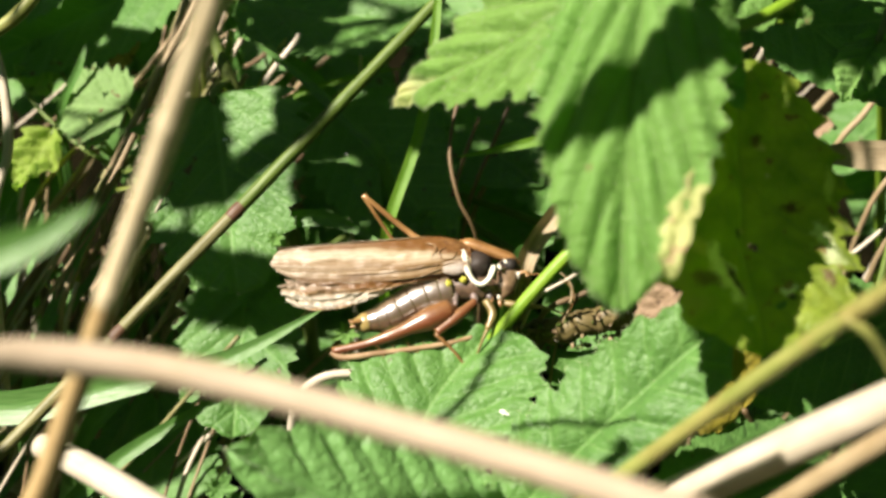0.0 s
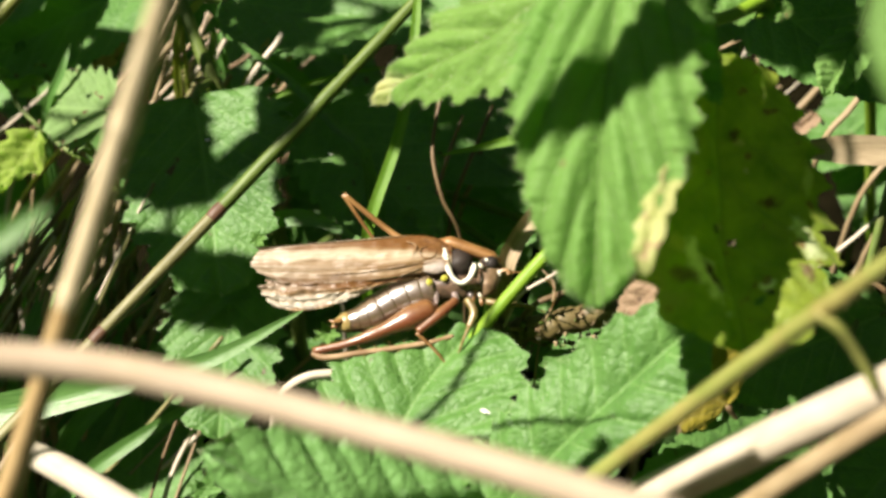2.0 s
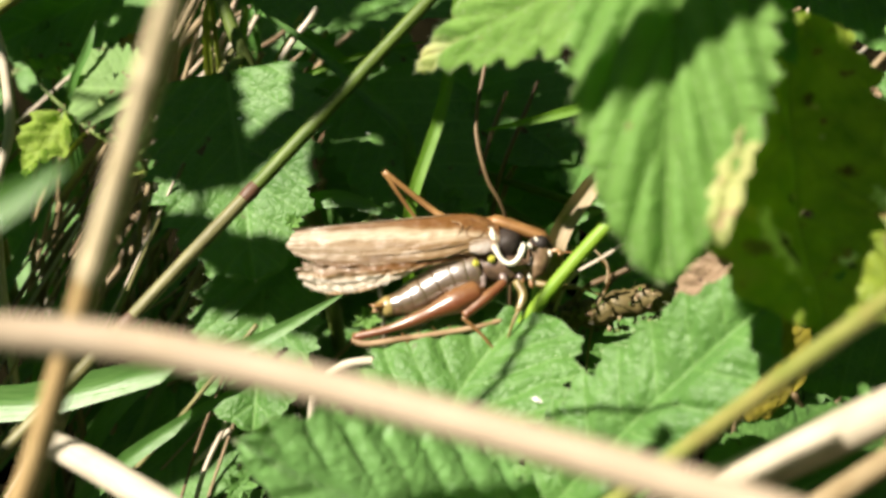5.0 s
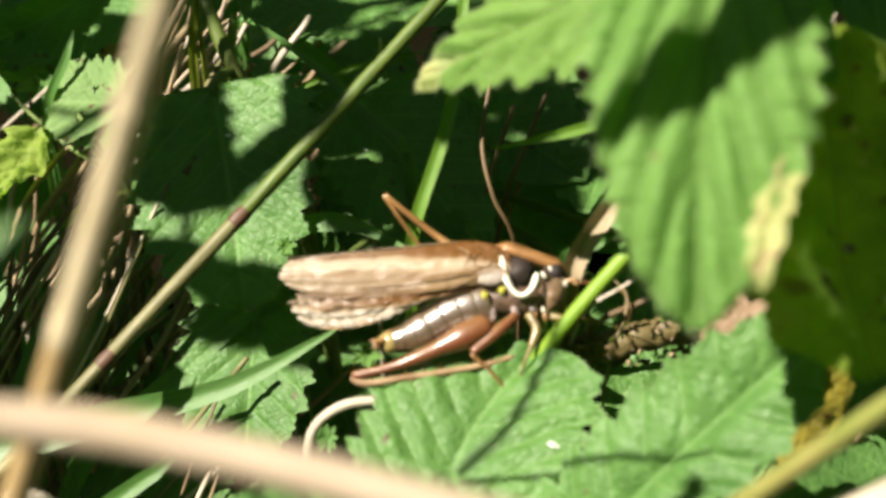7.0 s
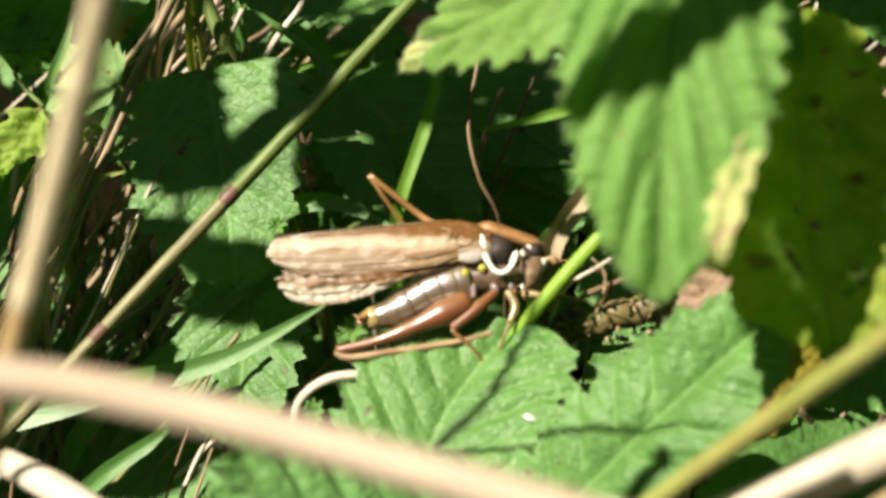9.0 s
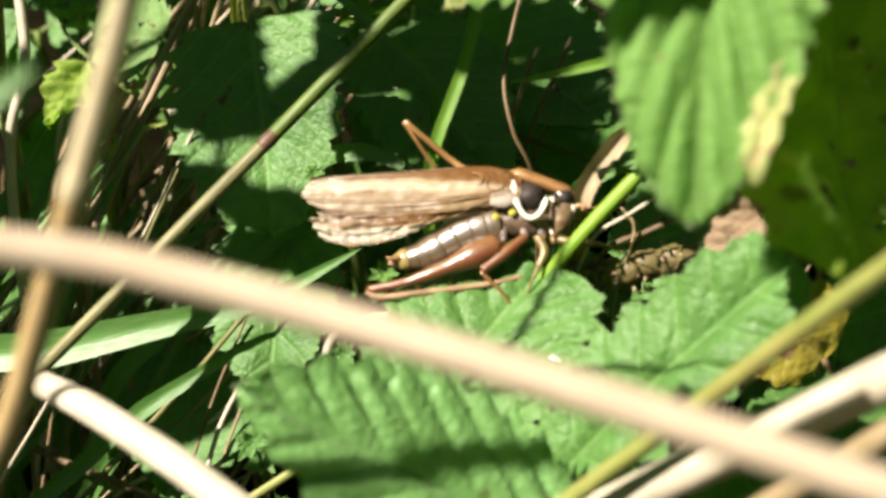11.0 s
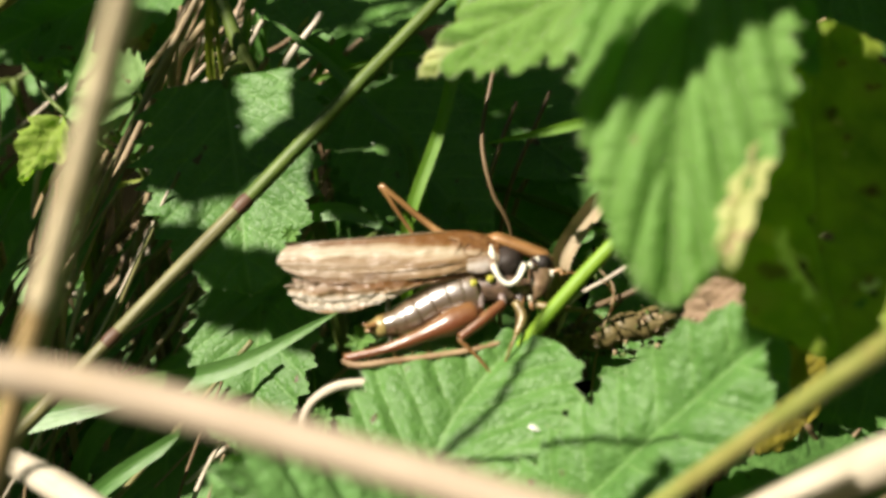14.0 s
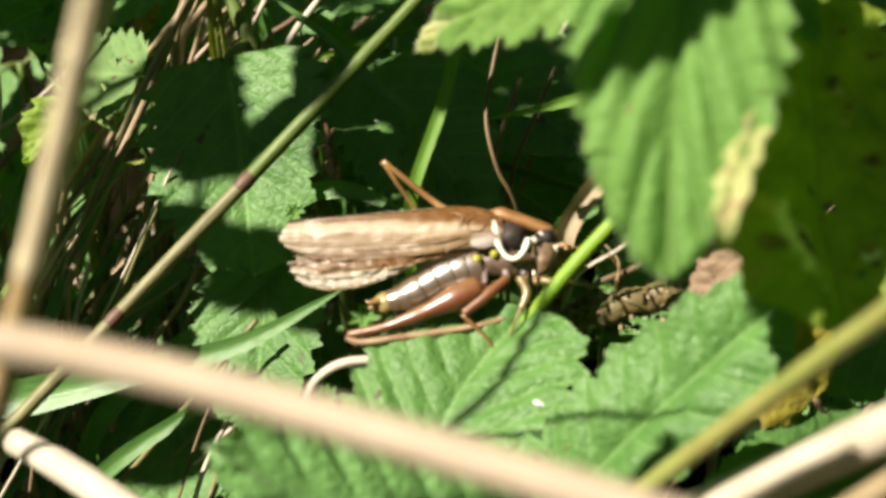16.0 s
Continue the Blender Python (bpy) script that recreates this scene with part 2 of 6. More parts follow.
BRIGHTSTALK = fibre_material("fresh_stalk", (0.11, 0.235, 0.010), (0.20, 0.33, 0.025), (0.12, 0.20, 0.02), dirt=0.6)
YELLOWGRASS = fibre_material("yellow_green_grass", (0.19, 0.258, 0.034), (0.286, 0.34, 0.068), (0.204, 0.204, 0.041), share=0.3, rough=0.45, dirt=0.6)
DRYBLADE = fibre_material("dry_grass_blade", (0.225, 0.17, 0.098), (0.42, 0.34, 0.22), (0.15, 0.105, 0.055), share=0.15, rough=0.6, dirt=0.55)
# the soil's near-black tone holds the deep shade between the plants
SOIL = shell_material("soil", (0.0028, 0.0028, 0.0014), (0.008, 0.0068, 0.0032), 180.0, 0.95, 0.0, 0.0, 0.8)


# ---- builders ----
def V(p):
    return Vector(p)


def mesh_object(name, bm, material, parent=None, label="", smooth=True):
    me = bpy.data.meshes.new(name)
    for face in bm.faces:
        face.smooth = smooth
    bm.to_mesh(me)
    bm.free()
    me.materials.append(material)
    ob = new(name, me)
    if parent is not None:
        ob.parent = parent
        ob.matrix_parent_inverse = Matrix.Translation(-parent.location)
    if label:
        tagged(ob, label)
    return ob


def part(name, bm, material, parent, label=""):
    return mesh_object(name, bm, material, parent, label)


def thing(name, base, label, category, group=""):
    """An Empty at the thing's base, given in millimetres."""
    ob = new(name)
    ob.location = V(base) * MM
    ob.empty_display_size = 0.005
    return tagged(ob, label, category, group)


def spline(points, steps):
    """A smooth line through the points (Catmull-Rom)."""
    pts = [V(p) for p in points]
    if len(pts) == 2:
        pts = [pts[0], (pts[0] + pts[1]) / 2, pts[1]]
    ext = [2 * pts[0] - pts[1], *pts, 2 * pts[-1] - pts[-2]]
    line = []
    for i in range(1, len(ext) - 2):
        a, b, c, d = ext[i - 1], ext[i], ext[i + 1], ext[i + 2]
        ka, kb, kc = (max((q - p).length, 1e-4) ** 0.5 for p, q in ((a, b), (b, c), (c, d)))
        m0 = (c - b) + kb * ((b - a) / ka - (c - a) / (ka + kb))
        m1 = (c - b) + kb * ((d - c) / kc - (d - b) / (kb + kc))
        for s in range(steps):
            t = s / steps
            line.append(b + m0 * t + (3 * (c - b) - 2 * m0 - m1) * t * t + (2 * (b - c) + m0 + m1) * t ** 3)
    line.append(pts[-1])
    return line


def loft(bm, line, widths, heights, up=(0, 0, 1), sides=10, power=1.0):
    """A closed skin round a line, elliptic in section; widths and heights are half sizes at each point."""
    uvl = bm.loops.layers.uv.verify()
    rings, up, run, runs = [], V(up), 0.0, []
    for i, p in enumerate(line):
        ahead = (line[min(i + 1, len(line) - 1)] - line[max(i - 1, 0)]).normalized()
        side = ahead.cross(up).normalized()
        over = side.cross(ahead)
        run += (p - line[i - 1]).length if i else 0
        runs.append(run)
        ring = []
        for s in range(sides):
            a = 2 * math.pi * s / sides
            ring.append(bm.verts.new((p + side * widths[i] * math.cos(a) + over * heights[i] * math.sin(a)) * MM))
        rings.append(ring)
    for i in range(len(rings) - 1):
        for s in range(sides):
            t = (s + 1) % sides
            face = bm.faces.new((rings[i][s], rings[i][t], rings[i + 1][t], rings[i + 1][s]))
            for loop, uv in zip(face.loops, ((s, runs[i]), (s + 1, runs[i]), (s + 1, runs[i + 1]), (s, runs[i + 1]))):
                loop[uvl].uv = (uv[0] / sides, uv[1])
    bm.faces.new(rings[0][::-1])
    bm.faces.new(rings[-1])
    return bm


def at(profile, t):
    """The value at t of a profile [(t, value), ...]."""
    for (a, x), (b, y) in zip(profile, profile[1:]):
        if t <= b:
            s = (t - a) / (b - a) if b > a else 0
            s = s * s * (3 - 2 * s)
            return x + (y - x) * s
    return profile[-1][1]


def rod(points, profile, steps=6, sides=8, flat=1.0, up=(0, 0, 1), wobble=0.0, nodes=(), seed=0):
    """A stalk: a line through the points, half widths by profile, swollen at nodes (share of the length)."""
    line = spline(points, steps)
    n = len(line) - 1
    rnd = random.Random(seed)
    if wobble:
        off = [Vector([rnd.uniform(-1, 1) * wobble for _ in range(3)]) for _ in line]
        line = [p + off[i] for i, p in enumerate(line)]
    widths = []
    for i in range(n + 1):
        t = i / n
        w = at(profile, t)
        for c in nodes:
            w *= 1 + 0.28 * math.exp(-((t - c) / 0.012) ** 2)
        widths.append(w)
    return loft(bmesh.new(), line, widths, [w * flat for w in widths], up, sides)


def blade(points, half_width, face_to, fold=0.35, steps=10, twist=0.0, tip=0.35):
    """A grass blade: a folded strip along a line that tapers to its tip; face_to is the way its upper side looks."""
    bm = bmesh.new()
    uvl = bm.loops.layers.uv.verify()
    line = spline(points, steps)
    n = len(line) - 1
    rows, run, runs = [], 0.0, []
    for i, p in enumerate(line):
        ahead = (line[min(i + 1, n)] - line[max(i - 1, 0)]).normalized()
        side = ahead.cross(V(face_to)).normalized()
        up = side.cross(ahead)
        turn = Matrix.Rotation(radians(twist) * i / n, 3, ahead)
        side, up = turn @ side, turn @ up
        t = i / n
        w = half_width * min(1.0, 0.55 + t * 2.2) * min(1.0, ((1 - t) / tip) ** 0.7 + 0.02)
        run += (p - line[i - 1]).length if i else 0
        runs.append(run)
        rows.append([bm.verts.new((p + side * w * s + up * w * fold * (abs(s) ** 1.3)) * MM) for s in (-1, -0.66, -0.33, 0, 0.33, 0.66, 1)])
    for i in range(n):
        for s in range(6):
            face = bm.faces.new((rows[i][s], rows[i][s + 1], rows[i + 1][s + 1], rows[i + 1][s]))
            for loop, uv in zip(face.loops, ((s, runs[i]), (s + 1, runs[i]), (s + 1, runs[i + 1]), (s, runs[i + 1]))):
                loop[uvl].uv = (uv[0] / 6.0, uv[1])
    return bm


def leaf(base, tip, face_to, width, teeth=13, tooth=0.16, veins=7, sag=0.0, fold=0.12, quilt=0.35, wave=0.6, broad=(0.5, 0.8), skew=0.0, sweep=0.9, crease=0.6, pucker=0.12, curl=0.0, seed=0, nu=104, nv=22, holes=()):
    """A toothed leaf from its base to its tip. width: its full width; sag: how far its middle lies out along face_to; fold: how steeply
    the halves rise; quilt: the height of the bulges between the veins; pucker: that of the small cells in them; curl: how far the rim
    turns down; holes: (u, v, radius in mm)."""
    bm = bmesh.new()
    uvl = bm.loops.layers.uv.verify()
    place = bm.loops.layers.uv.new("place")
    base, tip = V(base), V(tip)
    along = tip - base
    length = along.length
    ahead = along / length
    side = ahead.cross(V(face_to)).normalized()
    up = side.cross(ahead)
    a, b = broad
    peak = (a / (a + b)) ** a * (b / (a + b)) ** b
    rnd = random.Random(seed)
    ph = [rnd.uniform(0, 6.28) for _ in range(6)]
    edge = {}
    for sgn in (-1, 1):
        row = []
        for i in range(nu + 1):
            u = i / nu
            w = 0.5 * width * (max(u, 1e-6) ** a) * (max(1 - u, 1e-6) ** b) / peak
            k = (u ** 0.9) * teeth + (0.3 if sgn > 0 else 0)
            saw = (k % 1.0)
            bite = saw if saw < 0.72 else 0.72 * (1 - saw) / 0.28
            size = tooth * (0.75 + 0.5 * noise.noise((k * 0.7, seed * 3.1, sgn)))
            w *= 1 + size * (bite - 0.3) * (1.6 - 0.6 * u) + 0.022 * math.sin(k * 18.0 + seed)
            w *= 1 + 0.07 * math.sin(ph[0] + u * 5 + sgn)
            row.append((max(w, 0.02), bite * size * length / teeth * 0.9 * u))
        edge[sgn] = row
    grid = []
    for i in range(nu + 1):
        u = i / nu
        line = []
        for j in range(-nv // 2, nv // 2 + 1):
            v = j / (nv // 2)
            w, push = edge[1 if v >= 0 else -1][i]
            av = abs(v)
            x = w * v + skew * width * math.sin(math.pi * u)
            y = u * length + push * av ** 3
            s = (u - sweep * av * w / length) * veins
            bulge = abs(math.sin(math.pi * s)) ** crease * min(1.0, av * 3) * (1 - 0.3 * av)
            rib = -0.5 * math.exp(-((av * w) / 0.6) ** 2)
            z = quilt * (bulge + rib) + fold * abs(x) + sag * 4 * u * (1 - u)
            z += wave * (math.sin(ph[1] + u * 5.1) * v * 0.6 + math.sin(ph[2] + u * 9 + v * 2) * 0.25 * av + 0.8 * noise.noise((u * 4, v * 2 + seed, seed * 1.7)))
            if pucker:
                near = noise.voronoi((s * 1.7, x * 0.38 + 0.3 * s, seed * 2.3))[0]
                z += pucker * min(1.0, 1.8 * (near[1] - near[0])) * min(1.0, av * 6) - curl * av ** 4
            line.append((bm.verts.new((base + ahead * y + side * x + up * z) * MM), s, v * w / (0.5 * width), u, v, x, y))
        grid.append(line)
    for i in range(nu):
        for j in range(nv):
            quad = (grid[i][j], grid[i][j + 1], grid[i + 1][j + 1], grid[i + 1][j])
            u, v = quad[0][3], quad[0][4]
            if any(((u - hu) * length) ** 2 + ((v - hv) * edge[1][i][0]) ** 2 < (hr * (1 + 0.5 * noise.noise((u * 60, v * 20, seed)))) ** 2 for hu, hv, hr in holes):
                continue
            face = bm.faces.new([q[0] for q in quad])
            for loop, q in zip(face.loops, quad):
                loop[uvl].uv = (q[1], q[2])
                loop[place].uv = (q[5], q[6])
    return bm


DROP = 3.0


def drop(p, x=0.0, y=0.0):
    """The place on the ground under p, moved by x and y."""
    return (p[0] + x, p[1] + y, -DROP)


def cut(line, a, b):
    n = len(line) - 1
    return line[round(a * n) : round(b * n) + 1]


def grass_plant(name, points, profile, material, label, nodes=(), sides=12, flat=1.0, group="", knot=None):
    """A grass stem rooted at its first point: internodes with swollen nodes between them."""
    p = thing(name, points[0], label, "grass", group)
    line = spline(points, 10)
    n = len(line) - 1
    stops = [0.0, *nodes, 1.0]
    several = material if isinstance(material, list) else [material] * (len(nodes) + 1)
    material = several[0]
    for a, b, stuff in zip(stops, stops[1:], several):
        some = cut(line, a, b)
        i0 = round(a * n)
        w = [at(profile, (i0 + i) / n) for i in range(len(some))]
        part("internode" if nodes else "stem", loft(bmesh.new(), some, w, [x * flat for x in w], (0.3, 0.9, 0.2), sides), stuff, p)
    for c in nodes:
        i = round(c * n)
        w, d = at(profile, c), (line[i + 1] - line[i - 1]).normalized()
        bead = [line[i] + d * w * s for s in (-1.6, -1.0, -0.4, 0, 0.4, 1.0, 1.6)]
        part("node", loft(bmesh.new(), bead, [w * s for s in (0.97, 1.03, 1.09, 1.11, 1.09, 1.03, 0.97)], [w * s for s in (0.97, 1.03, 1.09, 1.11, 1.09, 1.03, 0.97)], (0.3, 0.9, 0.2), sides), knot or material, p, "darker swollen node")
    return p


# ---- ground ----
def ground():
    bm = bmesh.new()
    rings, spokes = [], 48
    centre = bm.verts.new((0, 0.02, 0))
    for r in (0.01, 0.02, 0.03, 0.04, 0.05, 0.06, 0.075, 0.09, 0.11, 0.14, 0.18, 0.25, 0.4, 0.8, 2, 6, 20, 80, 400, 2000):
        ring = []
        for s in range(spokes):
            a = 2 * math.pi * s / spokes
            x, y = r * math.cos(a), 0.02 + r * math.sin(a)
            z = 0.004 * noise.noise((x * 60, y * 60, 0)) + 0.0015 * noise.noise((x * 260, y * 260, 3)) if r < 1 else 0
            ring.append(bm.verts.new((x, y, z)))
        rings.append(ring)
    for s in range(spokes):
        bm.faces.new((centre, rings[0][s], rings[0][(s + 1) % spokes]))
    for a, b in zip(rings, rings[1:]):
        for s in range(spokes):
            t = (s + 1) % spokes
            bm.faces.new((a[s], b[s], b[t], a[t]))
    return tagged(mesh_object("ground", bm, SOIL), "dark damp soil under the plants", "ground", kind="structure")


ground()


def sward():
    """The grass that stands all round the place."""
    rnd = random.Random(77)
    verts, faces = [], []
    for i in range(12000):
        r, a = 0.23 + 0.9 * rnd.random() ** 1.4, rnd.uniform(0, 2 * math.pi)
        x, y, turn = r * math.cos(a), 0.02 + r * math.sin(a), rnd.uniform(0, 2 * math.pi)
        tall = rnd.uniform(0.08, max(0.1, min(0.5, (r - 0.2) * 1.2))) if x < 0.15 and abs(y) < 0.35 else rnd.uniform(0.2, 0.6)
        lean, half, k = rnd.uniform(0.1, 0.45) * tall, rnd.uniform(0.001, 0.0024) * (1 + 2 * tall), len(verts)
        dx, dy = math.cos(turn), math.sin(turn)
        for u in (0.0, 0.35, 0.7, 1.0):
            w, off, z = half * (1 - u ** 2 * 0.95), lean * u * u, -0.004 + tall * (u - 0.25 * u * u)
            verts += [(x + dx * off - dy * w, y + dy * off + dx * w, z), (x + dx * off + dy * w, y + dy * off - dx * w, z)]
        faces += [(k + 2 * j, k + 2 * j + 1, k + 2 * j + 3, k + 2 * j + 2) for j in range(3)]
    me = bpy.data.meshes.new("meadow")
    me.from_pydata(verts, [], faces)
    me.uv_layers.new()
    me.materials.append(GRASS)
    tagged(new("meadow", me), "green meadow grass standing all round", "grass", kind="stuff")


sward()

# ---- the cricket ----
def ringed_shell(name, stops, scale, rough, coat, coat_rough, bump):
    """A body ring by the way round it: stops run from the back over the side to the belly; mottled, with a gloss."""
    k = Nodes(name)
    uv = k.tree.nodes.new("ShaderNodeUVMap").outputs[0]
    sep = k.tree.nodes.new("ShaderNodeSeparateXYZ")
    k.link(uv, sep.inputs[0])
    obj = k.coords()
    n1, n2 = k.noise(scale, 4.0, vec=obj), k.noise(scale * 4, 3.0, vec=obj)
    way = k.math("ADD", sep.outputs[0], k.math("MULTIPLY", k.math("SUBTRACT", n1, 0.5), 0.16))
    col = k.ramp(way, stops)
    col = k.mix(k.ramp(n2, [(0.35, 0.55), (0.62, 0.0)]), col, k.mix(1.0, col, (0.45, 0.36, 0.3), "MULTIPLY"))
    k.link(col, k.bsdf.inputs["Base Color"])
    k.bump(n2, bump, 0.00006)
    k.bsdf.inputs["Roughness"].default_value = rough
    k.bsdf.inputs["Coat Weight"].default_value = coat
    k.bsdf.inputs["Coat IOR"].default_value = 2.3
    k.bsdf.inputs["Coat Roughness"].default_value = coat_rough
    return k.mat


SHELL = shell_material("brown_shell", (0.13, 0.055, 0.016), (0.30, 0.155, 0.055), 700.0, 0.45, 0.5, 0.1)
RUST = ringed_shell("rusty_shell", [(0.0, (0.20, 0.10, 0.03)), (0.15, (0.18, 0.075, 0.024)), (0.3, (0.145, 0.038, 0.012)), (0.75, (0.085, 0.02, 0.007)), (1.0, (0.20, 0.10, 0.03))], 1300.0, 0.5, 0.18, 0.26, 0.8)
ABDOMEN = ringed_shell("abdomen_shell", [(0.0, (0.10, 0.055, 0.022)), (0.12, (0.12, 0.075, 0.034)), (0.26, (0.085, 0.055, 0.032)), (0.36, (0.12, 0.05, 0.022)), (0.46, (0.18, 0.135, 0.04)), (1.0, (0.11, 0.06, 0.02))], 1300.0, 0.42, 1.0, 0.25, 0.5)
TAIL = shell_material("tail_shell", (0.20, 0.14, 0.045), (0.36, 0.28, 0.10), 900.0, 0.45, 0.5, 0.2)
GREY = shell_material("grey_plate", (0.03, 0.025, 0.028), (0.26, 0.19, 0.17), 1100.0, 0.35, 0.6, 0.5)
FACE = shell_material("face_shell", (0.07, 0.038, 0.02), (0.30, 0.20, 0.12), 900.0, 0.4, 0.5, 0.15)
WINGVEIN = shell_material("wing_vein", (0.14, 0.075, 0.03), (0.24, 0.14, 0.06), 500.0, 0.4)
PALELEG = shell_material("pale_leg", (0.16, 0.09, 0.04), (0.33, 0.23, 0.13), 600.0, 0.45, 0.5, 0.1)
LEG = shell_material("olive_leg", (0.09, 0.06, 0.018), (0.24, 0.18, 0.06), 900.0, 0.4, 0.5, 0.15)
BLACK = shell_material("black_shell", (0.006, 0.005, 0.005), (0.035, 0.025, 0.02), 800.0, 0.6, 0.3, 0.0)
THORAX = shell_material("thorax_shell", (0.012, 0.008, 0.007), (0.15, 0.09, 0.055), 1100.0, 0.4, 0.5, 0.2)
EYE = shell_material("eye", (0.021, 0.01, 0.007), (0.049, 0.025, 0.014), 900.0, 0.15, 0.6, 1.0)
CREAM = shell_material("cream_margin", (0.60, 0.57, 0.46), (0.72, 0.70, 0.60), 900.0, 0.4)
LEMON = shell_material("yellow_spot", (0.30, 0.29, 0.03), (0.44, 0.42, 0.07), 900.0, 0.4)
TAN = shell_material("tan_leg", (0.154, 0.073, 0.025), (0.294, 0.161, 0.059), 420.0, 0.35, 0.5, 0.2)


def wing_material(name, bands, drift, share, rough, veins=0.3):
    """A wing by its own coordinates: u from base to tip, v from the upper edge down. bands: colours by v at the tip;
    drift: how far the bands slide down towards the base."""
    k = Nodes(name)
    uv = k.tree.nodes.new("ShaderNodeUVMap").outputs[0]
    sep = k.tree.nodes.new("ShaderNodeSeparateXYZ")
    k.link(uv, sep.inputs[0])
    u, v = sep.outputs[0], sep.outputs[1]
    streak = k.noise(1.0, 5.0, 0.6, vec=k.stretch(uv, (2.0, 16.0, 1.0)))
    broad = k.noise(1.0, 3.0, vec=k.stretch(uv, (6.0, 4.0, 1.0)))
    fine = k.noise(2200.0, 3.0, vec=k.coords())
    slide = k.math("MULTIPLY", k.ramp(u, [(0.05, 1.0), (0.55, 0.12), (1.0, 0.0)]), drift)
    wander = k.math("ADD", k.math("MULTIPLY", k.math("SUBTRACT", streak, 0.5), 0.13), k.math("MULTIPLY", k.math("SUBTRACT", broad, 0.5), 0.5))
    col = k.ramp(k.math("ADD", k.math("SUBTRACT", v, slide), wander), bands)
    # fine veins run along the wing
    lines = k.math("ABSOLUTE", k.math("SUBTRACT", k.math("FRACT", k.math("ADD", k.math("MULTIPLY", v, 11.0), k.math("MULTIPLY", broad, 2.2))), 0.5))
    net = k.ramp(lines, [(0.3, 0.0), (0.5, 1.0)])
    col = k.mix(k.math("MULTIPLY", net, veins), col, k.mix(1.0, col, (0.48, 0.38, 0.26), "MULTIPLY"))
    col = k.mix(k.ramp(broad, [(0.56, 0.0), (0.72, 0.6)]), col, k.mix(1.0, col, (0.6, 0.45, 0.3), "MULTIPLY"))
    col = k.mix(k.math("MULTIPLY", k.ramp(u, [(0.06, 1.0), (0.3, 0.0)]), k.ramp(v, [(0.45, 0.85), (0.75, 0.1)])), col, k.mix(k.ramp(fine, [(0.35, 0.0), (0.65, 1.0)]), (0.09, 0.035, 0.012), (0.27, 0.14, 0.055)))
    col = k.mix(k.math("MULTIPLY", k.ramp(u, [(0.45, 0.0), (0.95, 0.75)]), k.ramp(streak, [(0.42, 0.1), (0.6, 1.0)])), col, (0.56, 0.50, 0.41))
    col = k.mix(0.25, col, k.mix(1.0, col, k.mix(fine, (0.5, 0.42, 0.35), (1.35, 1.35, 1.35)), "MULTIPLY"))
    k.bump(k.math("ADD", k.math("ADD", k.math("MULTIPLY", net, 0.5), broad), k.math("MULTIPLY", fine, 0.6)), 0.5, 0.0001)
    k.bsdf.inputs["Roughness"].default_value = rough
    k.sheet(col, col, share)
    return k.mat


AMBER, UMBER, WHITISH = (0.26, 0.16, 0.068), (0.13, 0.06, 0.018), (0.56, 0.52, 0.45)
WING = wing_material("wing_membrane", [(0.0, (0.17, 0.075, 0.02)), (0.08, (0.22, 0.12, 0.045)), (0.15, (0.38, 0.29, 0.18)), (0.26, (0.52, 0.45, 0.33)), (0.4, (0.31, 0.215, 0.12)), (0.52, (0.22, 0.135, 0.06)), (0.66, (0.30, 0.21, 0.115)), (0.8, (0.21, 0.125, 0.055)), (0.92, (0.13, 0.065, 0.024)), (1.0, (0.31, 0.21, 0.11))], 0.42, 0.3, 0.4)
HINDWING = wing_material("hindwing_membrane", [(0.0, UMBER), (0.22, (0.18, 0.085, 0.03)), (0.42, AMBER), (0.55, WHITISH), (0.72, (0.48, 0.40, 0.29)), (0.84, WHITISH), (0.95, (0.30, 0.19, 0.09)), (1.0, (0.36, 0.24, 0.12))], 0.25, 0.3, 0.36, 0.1)
MIRROR = wing_material("mirror_membrane", [(0.0, (0.30, 0.22, 0.16)), (0.5, (0.44, 0.40, 0.37)), (1.0, (0.26, 0.20, 0.17))], 0.0, 0.12, 0.2, 0.2)


def along(line, u):
    """The point at the share u of a line."""
    k = u * (len(line) - 1)
    i = min(int(k), len(line) - 2)
    return line[i].lerp(line[i + 1], k - i)


